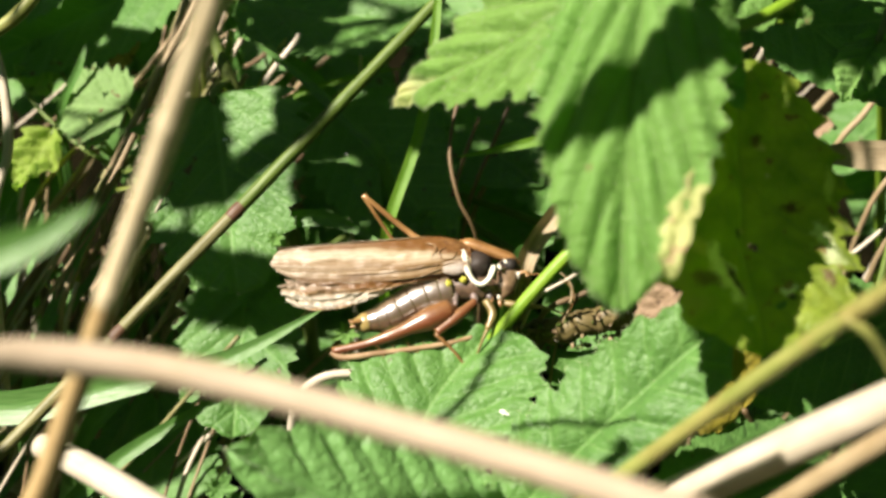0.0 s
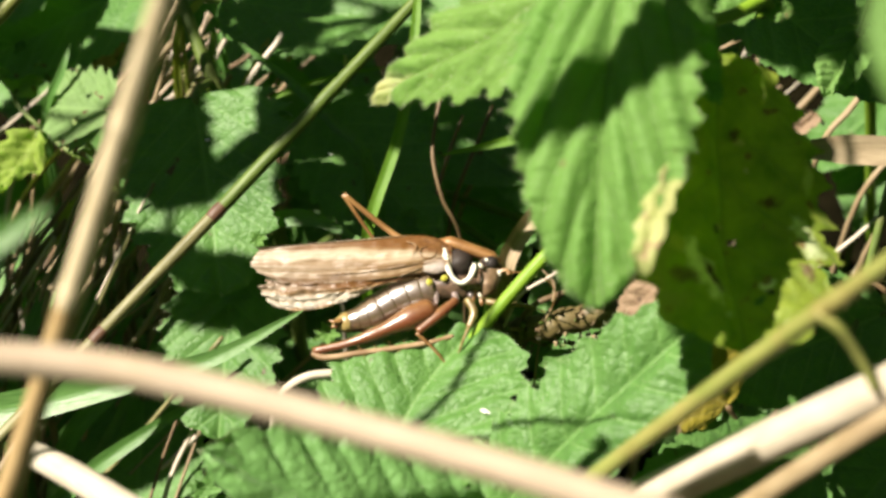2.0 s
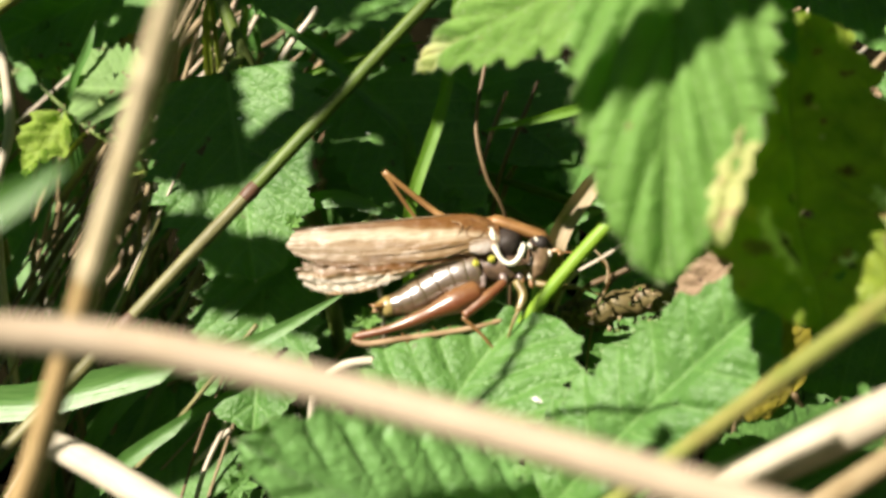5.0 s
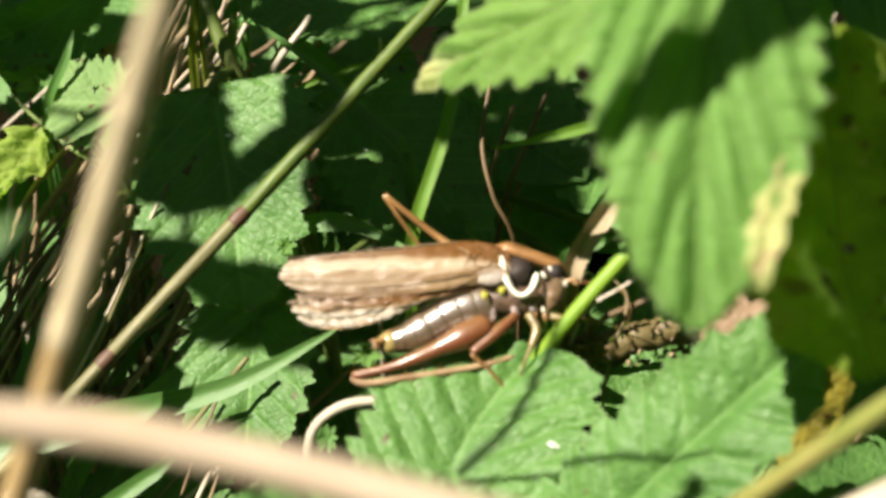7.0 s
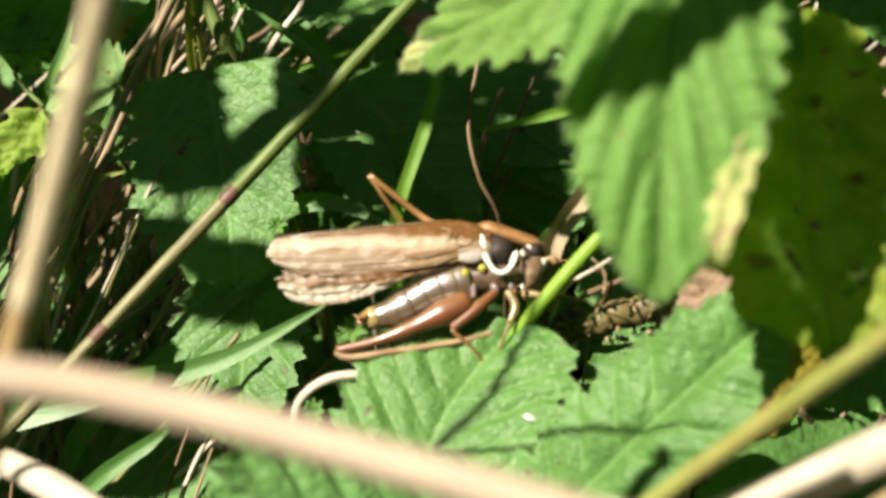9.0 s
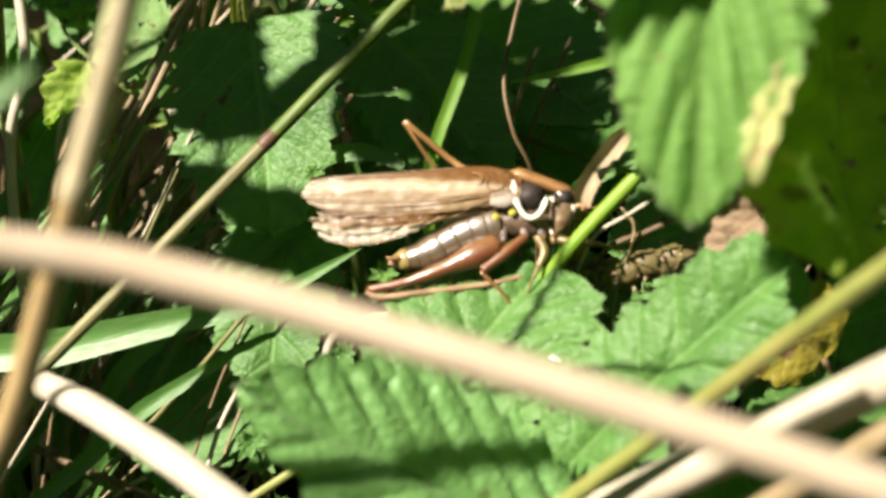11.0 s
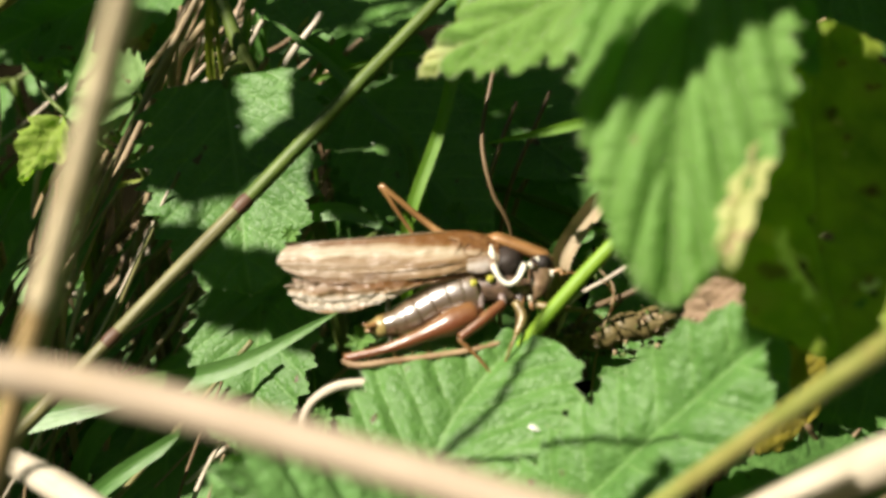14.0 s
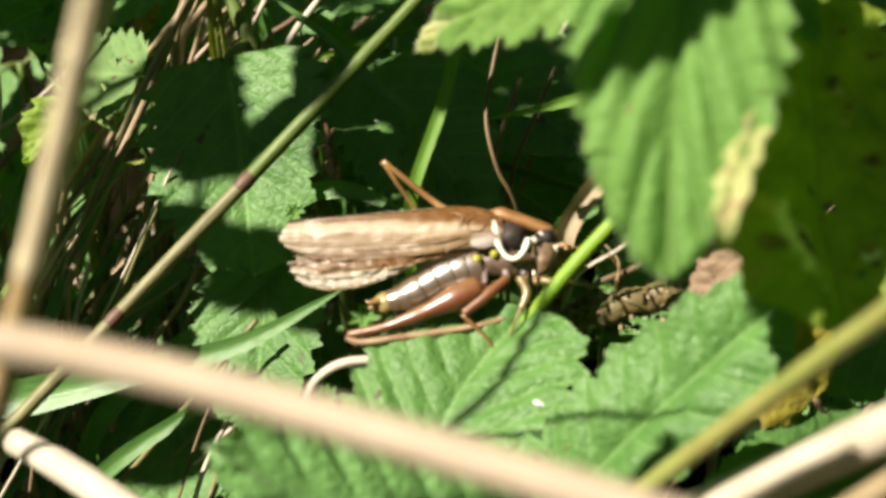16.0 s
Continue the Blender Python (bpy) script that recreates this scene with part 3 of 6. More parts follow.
def sheet_between(upper, lower, out, bulge, nu=60, nv=18, ridge=0.05, crumple=0.0, ragged=0.0, blunt=0.0):
    """A wing: a sheet between two lines, bulged along out, with ridges along it."""
    bm = bmesh.new()
    uvl = bm.loops.layers.uv.verify()
    a, b = spline(upper, 16), spline(lower, 16)
    grid = []
    for i in range(nu + 1):
        u = i / nu
        p, q = along(a, u), along(b, u)
        off = (a[-1] - a[-4]).normalized() * ragged * max(0.0, u - 0.8) * 5
        row = []
        for j in range(nv + 1):
            v = j / nv
            z = bulge * 4 * v * (1 - v) * (1 - 0.5 * u) + ridge * math.sin(v * 22 + u * 2) * (1 - u * 0.3)
            z += crumple * (noise.noise((u * 9, v * 3, 1.3)) + 0.6 * noise.noise((u * 22, v * 6, 7.1)))
            z += crumple * (0.22 * abs(math.sin(v * 13 + noise.noise((u * 4, v * 2, 2.2)) * 5)) + 0.5 * noise.noise((u * 7 + v * 4, v * 9 - u * 3, 4.7))) * u
            end = (a[-1] - a[-4]).normalized() * blunt * (1 - (2 * v - 1) ** 2) * u ** 6
            row.append((bm.verts.new((p.lerp(q, v) + end + off * (0.4 - abs(v - 0.4) + noise.noise((v * 5, 3.1, bulge * 9))) + V(out).normalized() * z) * MM), u, v))
        grid.append(row)
    for i in range(nu):
        for j in range(nv):
            quad = (grid[i][j], grid[i][j + 1], grid[i + 1][j + 1], grid[i + 1][j])
            face = bm.faces.new([x[0] for x in quad])
            for loop, x in zip(face.loops, quad):
                loop[uvl].uv = (x[1], x[2])
    return bm


OUT = (0.00, -0.74, 0.67)
UPW = (0.00, 0.67, 0.74)


def tube(points, profile, sides=12, steps=8, flat=1.0, up=OUT):
    """A lofted limb or body part: half width by profile, half height flat times that."""
    line = spline(points, steps)
    n = len(line) - 1
    w = [at(profile, i / n) for i in range(n + 1)]
    return loft(bmesh.new(), line, [x * flat for x in w], w, up, sides)


def cricket():
    c = thing("bush_cricket", (-1.3, -5.7, 78.7), "brown bush-cricket with cream-edged pronotum and raised tan wings on a leaf", "cricket")
    line = spline([(0.7, -2.5, 81.8), (-1.9, -3.2, 81.5), (-4.7, -4.3, 80.6), (-6.8, -4.9, 80.3), (-8.6, -5.3, 80.3)], 16)
    n = len(line) - 1
    girth = [(0, 2.3), (0.45, 1.78), (0.82, 0.95), (1, 0.35)]
    for k in range(9):
        i0, i1 = round(k * n / 9), min(n, round((k + 1) * n / 9) + 1)
        some = line[i0 : i1 + 1]
        w = [at(girth, (i0 + i) / n) * (1 + 0.008 * math.sin(math.pi * min(1.0, i / max(1, len(some) - 2)))) for i in range(len(some))]
        part("abdomen_segment", loft(bmesh.new(), some, w, w, OUT, 28), ABDOMEN if k < 7 else TAIL, c, "glossy red-brown abdomen ring" if k < 7 else "yellowish tail ring")
    for dy in (0, 14):
        part("cercus", tube([(-7.7, -5.5, 80.9), (-8.4, -5.8, 81.1), (-8.8, -5.7, 81.2)] if dy else [(-7.5, -5.5, 80.4), (-8.3, -5.7, 80.4), (-8.7, -5.8, 80.4)], [(0, 0.26), (1, 0.08)], 8), TAN, c)
    part("thorax", tube([(5.1, -2.4, 82.0), (3.0, -2.4, 82.4), (0.1, -2.5, 82.2)], [(0, 1.0), (0.4, 1.55), (1, 1.4)], 16), THORAX, c, "dark mottled thorax side")
    for a, b in (((0.2, -3.4, 83.6), (0.8, -3.4, 83.8)), ((1.6, -3.1, 83.9), (2.2, -3.1, 84.1))):
        part("yellow_spot", tube([a, b], [(0, 0.22), (0.5, 0.42), (1, 0.22)]), LEMON, c, "yellow spot")
    for a, b, r in (((1.0, -3.5, 83.1), (1.2, -4.9, 82.4), 0.5), ((2.7, -3.6, 82.8), (3.1, -4.6, 82.5), 0.5), ((0.1, -3.7, 82.7), (0.6, -4.8, 82.4), 0.5), ((4.3, -3.3, 82.8), (4.4, -4.4, 82.2), 0.45), ((0.3, -2.5, 84.0), (2.0, -2.5, 84.4), 0.28)):
        part("side_plate", tube([a, b], [(0, 0.15), (0.5, r * 0.75), (1, 0.2)], 12), GREY, c, "greyish bare plate of the thorax")
    part("pronotum", tube([(1.6, 0.9, 84.9), (2.7, 0.6, 85.0), (4.6, 0.0, 84.6), (6.2, -0.4, 84.2), (7.1, -0.6, 83.7)], [(0, 0.6), (0.2, 1.0), (0.75, 0.95), (1, 0.5)], 20, 8, 0.62), SHELL, c, "brown saddle-shaped pronotum")
    part("side_lobe", tube([(2.7, -0.5, 84.6), (3.4, -1.5, 84.1), (3.6, -2.4, 83.2)], [(0, 0.9), (0.45, 1.45), (1, 0.5)], 18, 8, 0.95), BLACK, c, "black side lobe")
    part("cream_margin", rod([(1.9, -0.8, 85.6), (2.1, -1.9, 85.3), (2.4, -3.0, 84.7), (2.9, -3.6, 84.2), (3.5, -3.8, 84.0), (4.1, -3.5, 84.2), (4.5, -2.9, 84.6), (4.7, -2.2, 84.9)], [(0, 0.16), (0.12, 0.34), (0.3, 0.37), (0.6, 0.38), (0.85, 0.33), (1, 0.2)], 8, 14, flat=0.6, up=UPW), CREAM, c, "cream horseshoe margin")
    # cream blobs stand in for the white glints on the dark head
    for a, b, r in (((5.1, -2.1, 84.9), (5.4, -2.5, 84.7), 0.2), ((5.7, -1.4, 84.9), (6.0, -1.7, 84.7), 0.14), ((6.9, -1.9, 83.9), (7.1, -2.3, 83.5), 0.18), ((5.1, -4.1, 83.0), (5.3, -4.4, 82.6), 0.17)):
        part("pale_spot", tube([a, b], [(0, r * 0.5), (0.5, r), (1, r * 0.4)], 10), CREAM, c, "small pale spot on the head")
    part("head", tube([(5.7, -0.5, 84.0), (6.1, -1.4, 83.4), (5.9, -2.4, 82.5), (5.3, -3.4, 81.8)], [(0, 0.5), (0.35, 1.15), (0.7, 1.0), (1, 0.4)], 20), FACE, c, "brown head")
    part("crown", tube([(5.5, -1.0, 84.2), (6.3, -1.4, 84.2), (7.1, -1.4, 83.7)], [(0, 0.4), (0.5, 0.75), (1, 0.3)], 14), BLACK, c, "black top of the head")
    part("eye", tube([(5.6, -1.6, 84.4), (5.7, -2.2, 83.9)], [(0, 0.15), (0.5, 0.52), (1, 0.15)], 16), EYE, c, "dark glossy eye")
    part("antenna_base", tube([(6.9, -2.0, 83.6), (7.7, -2.0, 83.9), (7.9, -2.4, 83.7)], [(0, 0.2), (1, 0.14)], 8), TAN, c)
    for a, b in (((4.7, -3.7, 82.5), (4.4, -4.7, 82.2)), ((5.2, -3.7, 82.3), (5.4, -4.6, 81.8))):
        part("palp", tube([a, b], [(0, 0.12), (0.7, 0.2), (1, 0.05)], 8), TAN, c)
    part("forewing", sheet_between([(2.6, 0.1, 85.4), (0.1, 0.5, 86.0), (-3.4, 0.3, 85.9), (-8.0, -0.0, 85.7), (-12.7, -0.2, 85.5), (-15.3, -0.4, 85.2)], [(2.6, -2.2, 84.9), (0.2, -3.0, 84.8), (-3.5, -3.5, 84.4), (-8.0, -3.5, 83.9), (-12.7, -3.2, 83.6), (-14.9, -2.5, 83.9)], OUT, 0.45, nu=90, nv=30, ridge=0.03, crumple=0.12, ragged=0.25, blunt=0.9), WING, c, "tan forewing with a pale band and brown veins")
    part("forewing", sheet_between([(2.5, 0.2, 85.3), (0.1, 0.6, 85.9), (-3.4, 0.6, 85.7), (-8.1, 0.6, 85.3), (-15.8, 0.4, 84.8)], [(2.5, 1.4, 83.8), (-3.0, 1.9, 83.8), (-8.2, 1.5, 83.7), (-15.5, 0.7, 83.7)], UPW, 0.4), WING, c, "tan forewing folded behind")
    part("mirror_cell", sheet_between([(2.3, -2.0, 85.4), (1.1, -2.2, 85.6), (-0.0, -2.5, 85.5)], [(2.4, -2.8, 84.9), (1.2, -3.3, 84.8), (-0.0, -3.3, 85.0)], OUT, 0.15, 14, 8, 0.03), MIRROR, c, "greyish sound-making cell of the forewing")
    for pts in ([(0.3, -0.8, 85.9), (-0.4, -1.3, 85.9), (0.0, -2.0, 85.6), (0.9, -1.9, 85.6), (1.3, -1.2, 85.8)], [(-1.6, -0.3, 86.1), (-0.7, -0.9, 86.1), (-1.1, -1.9, 85.7)], [(2.4, -2.1, 85.3), (0.2, -2.7, 85.5), (-2.5, -3.5, 84.9), (-6.6, -3.6, 84.5)], [(2.3, -1.8, 85.5), (-1.1, -2.6, 85.6), (-4.6, -3.0, 85.3), (-10.3, -3.0, 84.7)]):
        part("wing_vein", rod(pts, [(0, 0.05), (0.5, 0.07), (1, 0.03)], 8, 6), WINGVEIN, c)
    part("hindwing", sheet_between([(-0.2, -2.6, 84.1), (-3.5, -3.3, 84.1), (-8.1, -3.3, 83.9), (-12.7, -3.1, 83.7), (-14.6, -2.8, 83.7)], [(-0.5, -3.1, 83.8), (-3.7, -3.7, 83.7), (-6.7, -4.6, 82.9), (-9.2, -5.1, 82.3), (-11.9, -5.2, 82.0), (-13.8, -4.7, 82.0)], OUT, 0.3, nu=90, nv=30, ridge=0.06, crumple=0.42, ragged=0.8, blunt=0.7), HINDWING, c, "crumpled brown hindwing with whitish papery folds")
    part("hind_femur", tube([(1.2, -5.0, 82.0), (-0.1, -5.7, 82.1), (-1.9, -6.5, 81.8), (-4.7, -7.4, 81.0), (-7.2, -7.9, 80.3), (-10.2, -8.1, 79.6)], [(0, 0.45), (0.14, 1.1), (0.32, 1.12), (0.55, 0.62), (0.8, 0.36), (1, 0.36)], 24), RUST, c, "swollen rusty hind thigh")
    part("hind_tibia", tube([(-10.3, -8.2, 79.5), (-9.5, -8.6, 79.3), (-5.9, -8.4, 79.6), (0.5, -7.5, 80.0), (2.7, -6.7, 80.0)], [(0, 0.3), (0.2, 0.3), (1, 0.24)], 10), PALELEG, c, "slender tan hind shin")
    for k in range(7):
        part("spine", tube([(-5.8, -8.3, 79.8), (-6.1, -8.1, 80.3)] if k == 0 else [(-4.5, -8.1, 79.9), (-4.6, -8.0, 80.4)] if k == 1 else [(-3.1, -7.9, 80.0), (-3.3, -7.8, 80.5)] if k == 2 else [(-1.8, -7.7, 80.0), (-1.9, -7.6, 80.5)] if k == 3 else [(-0.4, -7.5, 80.1), (-0.5, -7.5, 80.6)] if k == 4 else [(-5.4, -8.5, 79.6), (-5.6, -8.9, 79.5)] if k == 5 else [(-2.2, -8.1, 79.8), (-2.4, -8.5, 79.7)], [(0, 0.06), (1, 0.02)], 5), TAN, c)
    part("hind_femur", tube([(-0.8, 1.5, 83.4), (-3.7, 3.1, 84.8), (-7.6, 4.8, 87.6)], [(0, 0.6), (0.4, 0.3), (1, 0.24)], 12), TAN, c)
    part("hind_tibia", tube([(-7.6, 4.8, 87.6), (-6.3, 3.7, 85.8), (-3.9, 2.2, 82.4)], [(0, 0.26), (0.3, 0.2), (1, 0.16)], 8), TAN, c)
    part("middle_femur", tube([(3.0, -4.5, 82.5), (1.4, -6.0, 82.1), (-0.6, -7.4, 81.3)], [(0, 0.4), (0.5, 0.52), (1, 0.4)], 16), RUST, c)
    part("middle_tibia", tube([(-0.7, -7.4, 81.2), (0.9, -8.4, 80.0), (2.2, -9.1, 78.5)], [(0, 0.2), (0.5, 0.14), (1, 0.1)], 8), TAN, c)
    part("front_femur", tube([(4.0, -4.3, 82.4), (4.6, -5.6, 82.0), (4.1, -6.9, 81.3)], [(0, 0.36), (0.5, 0.4), (1, 0.28)], 12), LEG, c, "olive-brown front leg")
    part("front_tibia", tube([(4.1, -6.9, 81.3), (3.5, -7.9, 80.3), (2.9, -8.7, 78.7)], [(0, 0.16), (1, 0.08)], 8), LEG, c)
    part("front_femur", tube([(5.3, -3.9, 81.9), (6.9, -4.4, 81.9), (9.0, -4.5, 81.8)], [(0, 0.3), (0.5, 0.34), (1, 0.22)], 10), LEG, c)
    part("front_tibia", tube([(9.0, -4.5, 81.8), (10.3, -4.5, 81.4), (11.3, -4.7, 81.0)], [(0, 0.2), (1, 0.08)], 8), LEG, c)
    part("antenna", tube([(7.8, -2.2, 83.8), (9.0, -3.1, 84.6), (11.1, -4.0, 84.7), (12.1, -4.7, 83.6), (11.7, -5.5, 81.9)], [(0, 0.06), (1, 0.03)], 6), SHELL, c)
    return c


CRICKET = cricket()


# ---- the stalks in front ----
def stalks():
    upright = grass_plant("dry_grass", [drop((-33.9, -50.1, 85.4), -2), (-27.8, -48.2, 100.4), (-24.3, -47.2, 108.7), (-21.7, -46.5, 115.1), (-18.7, -46.0, 122.5), (-16.0, -45.8, 129.2), (-13.6, -45.9, 135.3), (-11.4, -46.4, 140.8), (-9.9, -47.0, 144.8), (-7.9, -48.2, 150.2)],
                [(0, 0.84), (0.5, 0.7), (1, 0.56)], [ORANGESTRAW, CREAMSTRAW, CREAMSTRAW], "thick tan dry grass stem with swollen nodes", nodes=(0.46, 0.66), sides=16, knot=CREAMSTRAW)
    grass_plant("dry_grass", [drop((-33.1, -61.0, 131.7), -8), (-29.8, -59.7, 129.8), (-23.9, -56.3, 128.0), (-21.4, -54.7, 127.1), (-19.0, -54.2, 126.5), (-14.7, -54.1, 125.7), (-8.9, -54.8, 124.6), (-1.7, -56.4, 123.5), (7.0, -58.7, 122.3), (17.2, -61.8, 121.0), (32.5, -66.8, 119.0)],
                [(0, 0.9), (0.4, 0.9), (1, 0.9)], PINKSTRAW, "smooth tan dry grass stem leaning across the leaves", nodes=(0.12,), sides=16)
    grass_plant("meadow_grass", [drop((-63.7, -31.5, 56.9), -6), (-54.5, -23.4, 62.4), (-47.6, -17.3, 66.6), (-40.7, -11.3, 70.9), (-32.5, -4.0, 76.0), (-27.1, 0.9, 79.4), (-20.3, 7.0, 83.6), (-11.3, 15.1, 89.4), (-4.6, 21.2, 93.7), (4.2, 29.4, 99.5), (17.5, 41.7, 108.3)],
                [(0, 0.62), (0.45, 0.62), (0.7, 0.68), (1, 0.5)], [DULLSTRAW, DULLSTRAW, OLIVE], "slender olive grass stem, dull straw towards its foot", nodes=(0.42, 0.60), knot=REDNODE)
    grass_plant("dry_grass", [drop((-15.7, -32.2, 61.0), 0), (-6.0, -33.3, 70.5), (2.5, -34.2, 78.7), (8.4, -35.0, 84.6), (14.0, -36.1, 90.6), (19.3, -37.4, 96.6), (24.3, -39.0, 102.7), (29.0, -40.9, 108.8), (33.4, -43.0, 115.0), (40.9, -47.1, 126.2)],
                [(0, 1.3), (0.5, 1.45), (1, 1.35)], BLEACHED, "thick bleached dry stem in full sun", sides=16, nodes=(0.85,))
    grass_plant("dry_grass", [drop((-1.7, -50.0, 59.4), 0), (6.0, -44.3, 76.1), (15.5, -41.1, 90.1), (21.9, -41.8, 98.4), (26.6, -43.1, 105.9), (31.9, -44.4, 113.4)],
                [(0, 0.85), (1, 0.75)], STRAW, "tan dry stem beside the bleached one")
    e = grass_plant("meadow_grass", [drop((-13.8, -37.4, 63.8), 0), (-5.0, -36.8, 74.1), (2.7, -36.3, 83.1), (8.0, -36.2, 89.7), (13.0, -36.6, 96.3), (17.6, -37.5, 103.2), (21.8, -38.9, 110.2), (25.7, -40.8, 117.3), (29.1, -43.2, 124.6), (35.1, -47.9, 137.9)],
                [(0, 0.62), (0.6, 0.62), (1, 0.6)], YELLOWSTALK, "leaning yellow-green stem with a thin side shoot", nodes=(0.78,))
    part("side_shoot", rod([(24.6, -40.7, 116.0), (25.8, -41.3, 115.4), (27.3, -41.7, 113.4), (28.7, -42.5, 111.1)], [(0, 0.4), (1, 0.28)], 8, 10), YELLOWSTALK, e, "thin olive side shoot")
    grass_plant("dry_grass", [drop((12.5, -63.9, 89.7), 0), (2.5, -54.4, 88.9), (-6.6, -45.9, 88.1), (-11.5, -41.2, 87.6), (-16.4, -36.9, 87.0), (-21.1, -32.8, 86.3), (-25.7, -29.0, 85.4), (-30.2, -25.4, 84.4), (-33.6, -22.9, 83.5)],
                [(0, 1.25), (0.8, 1.2), (1, 1.05)], BLEACHED, "bleached broken stem end", sides=16)
    return upright


UPRIGHT = stalks()


# ---- the leafy plants ----
HAIR = shell_material("leaf_hair", (0.34, 0.40, 0.22), (0.50, 0.54, 0.36), 900.0, 0.5)


def hairs(bm, count, seed):
    """Fine hairs on a leaf, half of them along its margin."""
    rnd = random.Random(seed)
    bm.normal_update()
    every = list(bm.verts)
    rim = [v for v in every if v.is_boundary]
    out = bmesh.new()
    for i in range(count):
        v = rnd.choice(rim if i % 2 else every)
        d = Vector(v.normal)
        if i % 2:
            away = Vector()
            for e in v.link_edges:
                if not e.is_boundary:
                    away += v.co - e.other_vert(v).co
            d = d * 0.4 + away.normalized()
        d = (d + Vector((rnd.uniform(-1, 1), rnd.uniform(-1, 1), rnd.uniform(-1, 1))) * 0.35).normalized()
        side = d.orthogonal().normalized() * 0.015 * MM
        other = d.cross(side)
        base = v.co - d * 0.04 * MM
        ring = [out.verts.new(base + side * math.cos(a) + other * math.sin(a)) for a in (0.0, 2.09, 4.19)]
        tip = out.verts.new(base + d * rnd.uniform(0.2, 0.6) * MM)
        for j in range(3):
            out.faces.new((ring[j], ring[(j + 1) % 3], tip))
    return out


def plant(name, stem_points, half, leaves, label, material=GREENSTALK, category="plant", stalk=0.4):
    """A plant rooted at its first point: a stem, and leaves on their stalks. Each leaf: base, tip, the way it faces, width, material, more."""
    p = thing(name, stem_points[0], label, category)
    part("stem", rod(stem_points, [(0, half), (1, half * 0.7)], 8, 10), material, p)
    line = spline(stem_points, 8)
    for base, tip, face_to, width, mat, more in leaves:
        sheet = leaf(base, tip, face_to, width, **{k: v for k, v in more.items() if k != "hair"})
        fuzz = hairs(sheet, more["hair"], more["seed"]) if "hair" in more else None
        lf = part("leaf", sheet, mat, p)
        if fuzz:
            part("hairs", fuzz, HAIR, lf, "fine pale stinging hairs")
        foot = min(line, key=lambda q: (q - V(base)).length)
        if (foot - V(base)).length > 0.5:
            inward = (V(base) - V(tip)).normalized()
            mid = (foot + V(base) + inward * 2) / 2 - V(face_to) * 1.0
            part("leaf_stalk", rod([foot, mid, V(base) - V(face_to) * 0.1, V(base) - inward * 1.0], [(0, stalk * 1.2), (0.8, stalk), (1, stalk * 0.5)], 6, 8), material, lf)
    return p


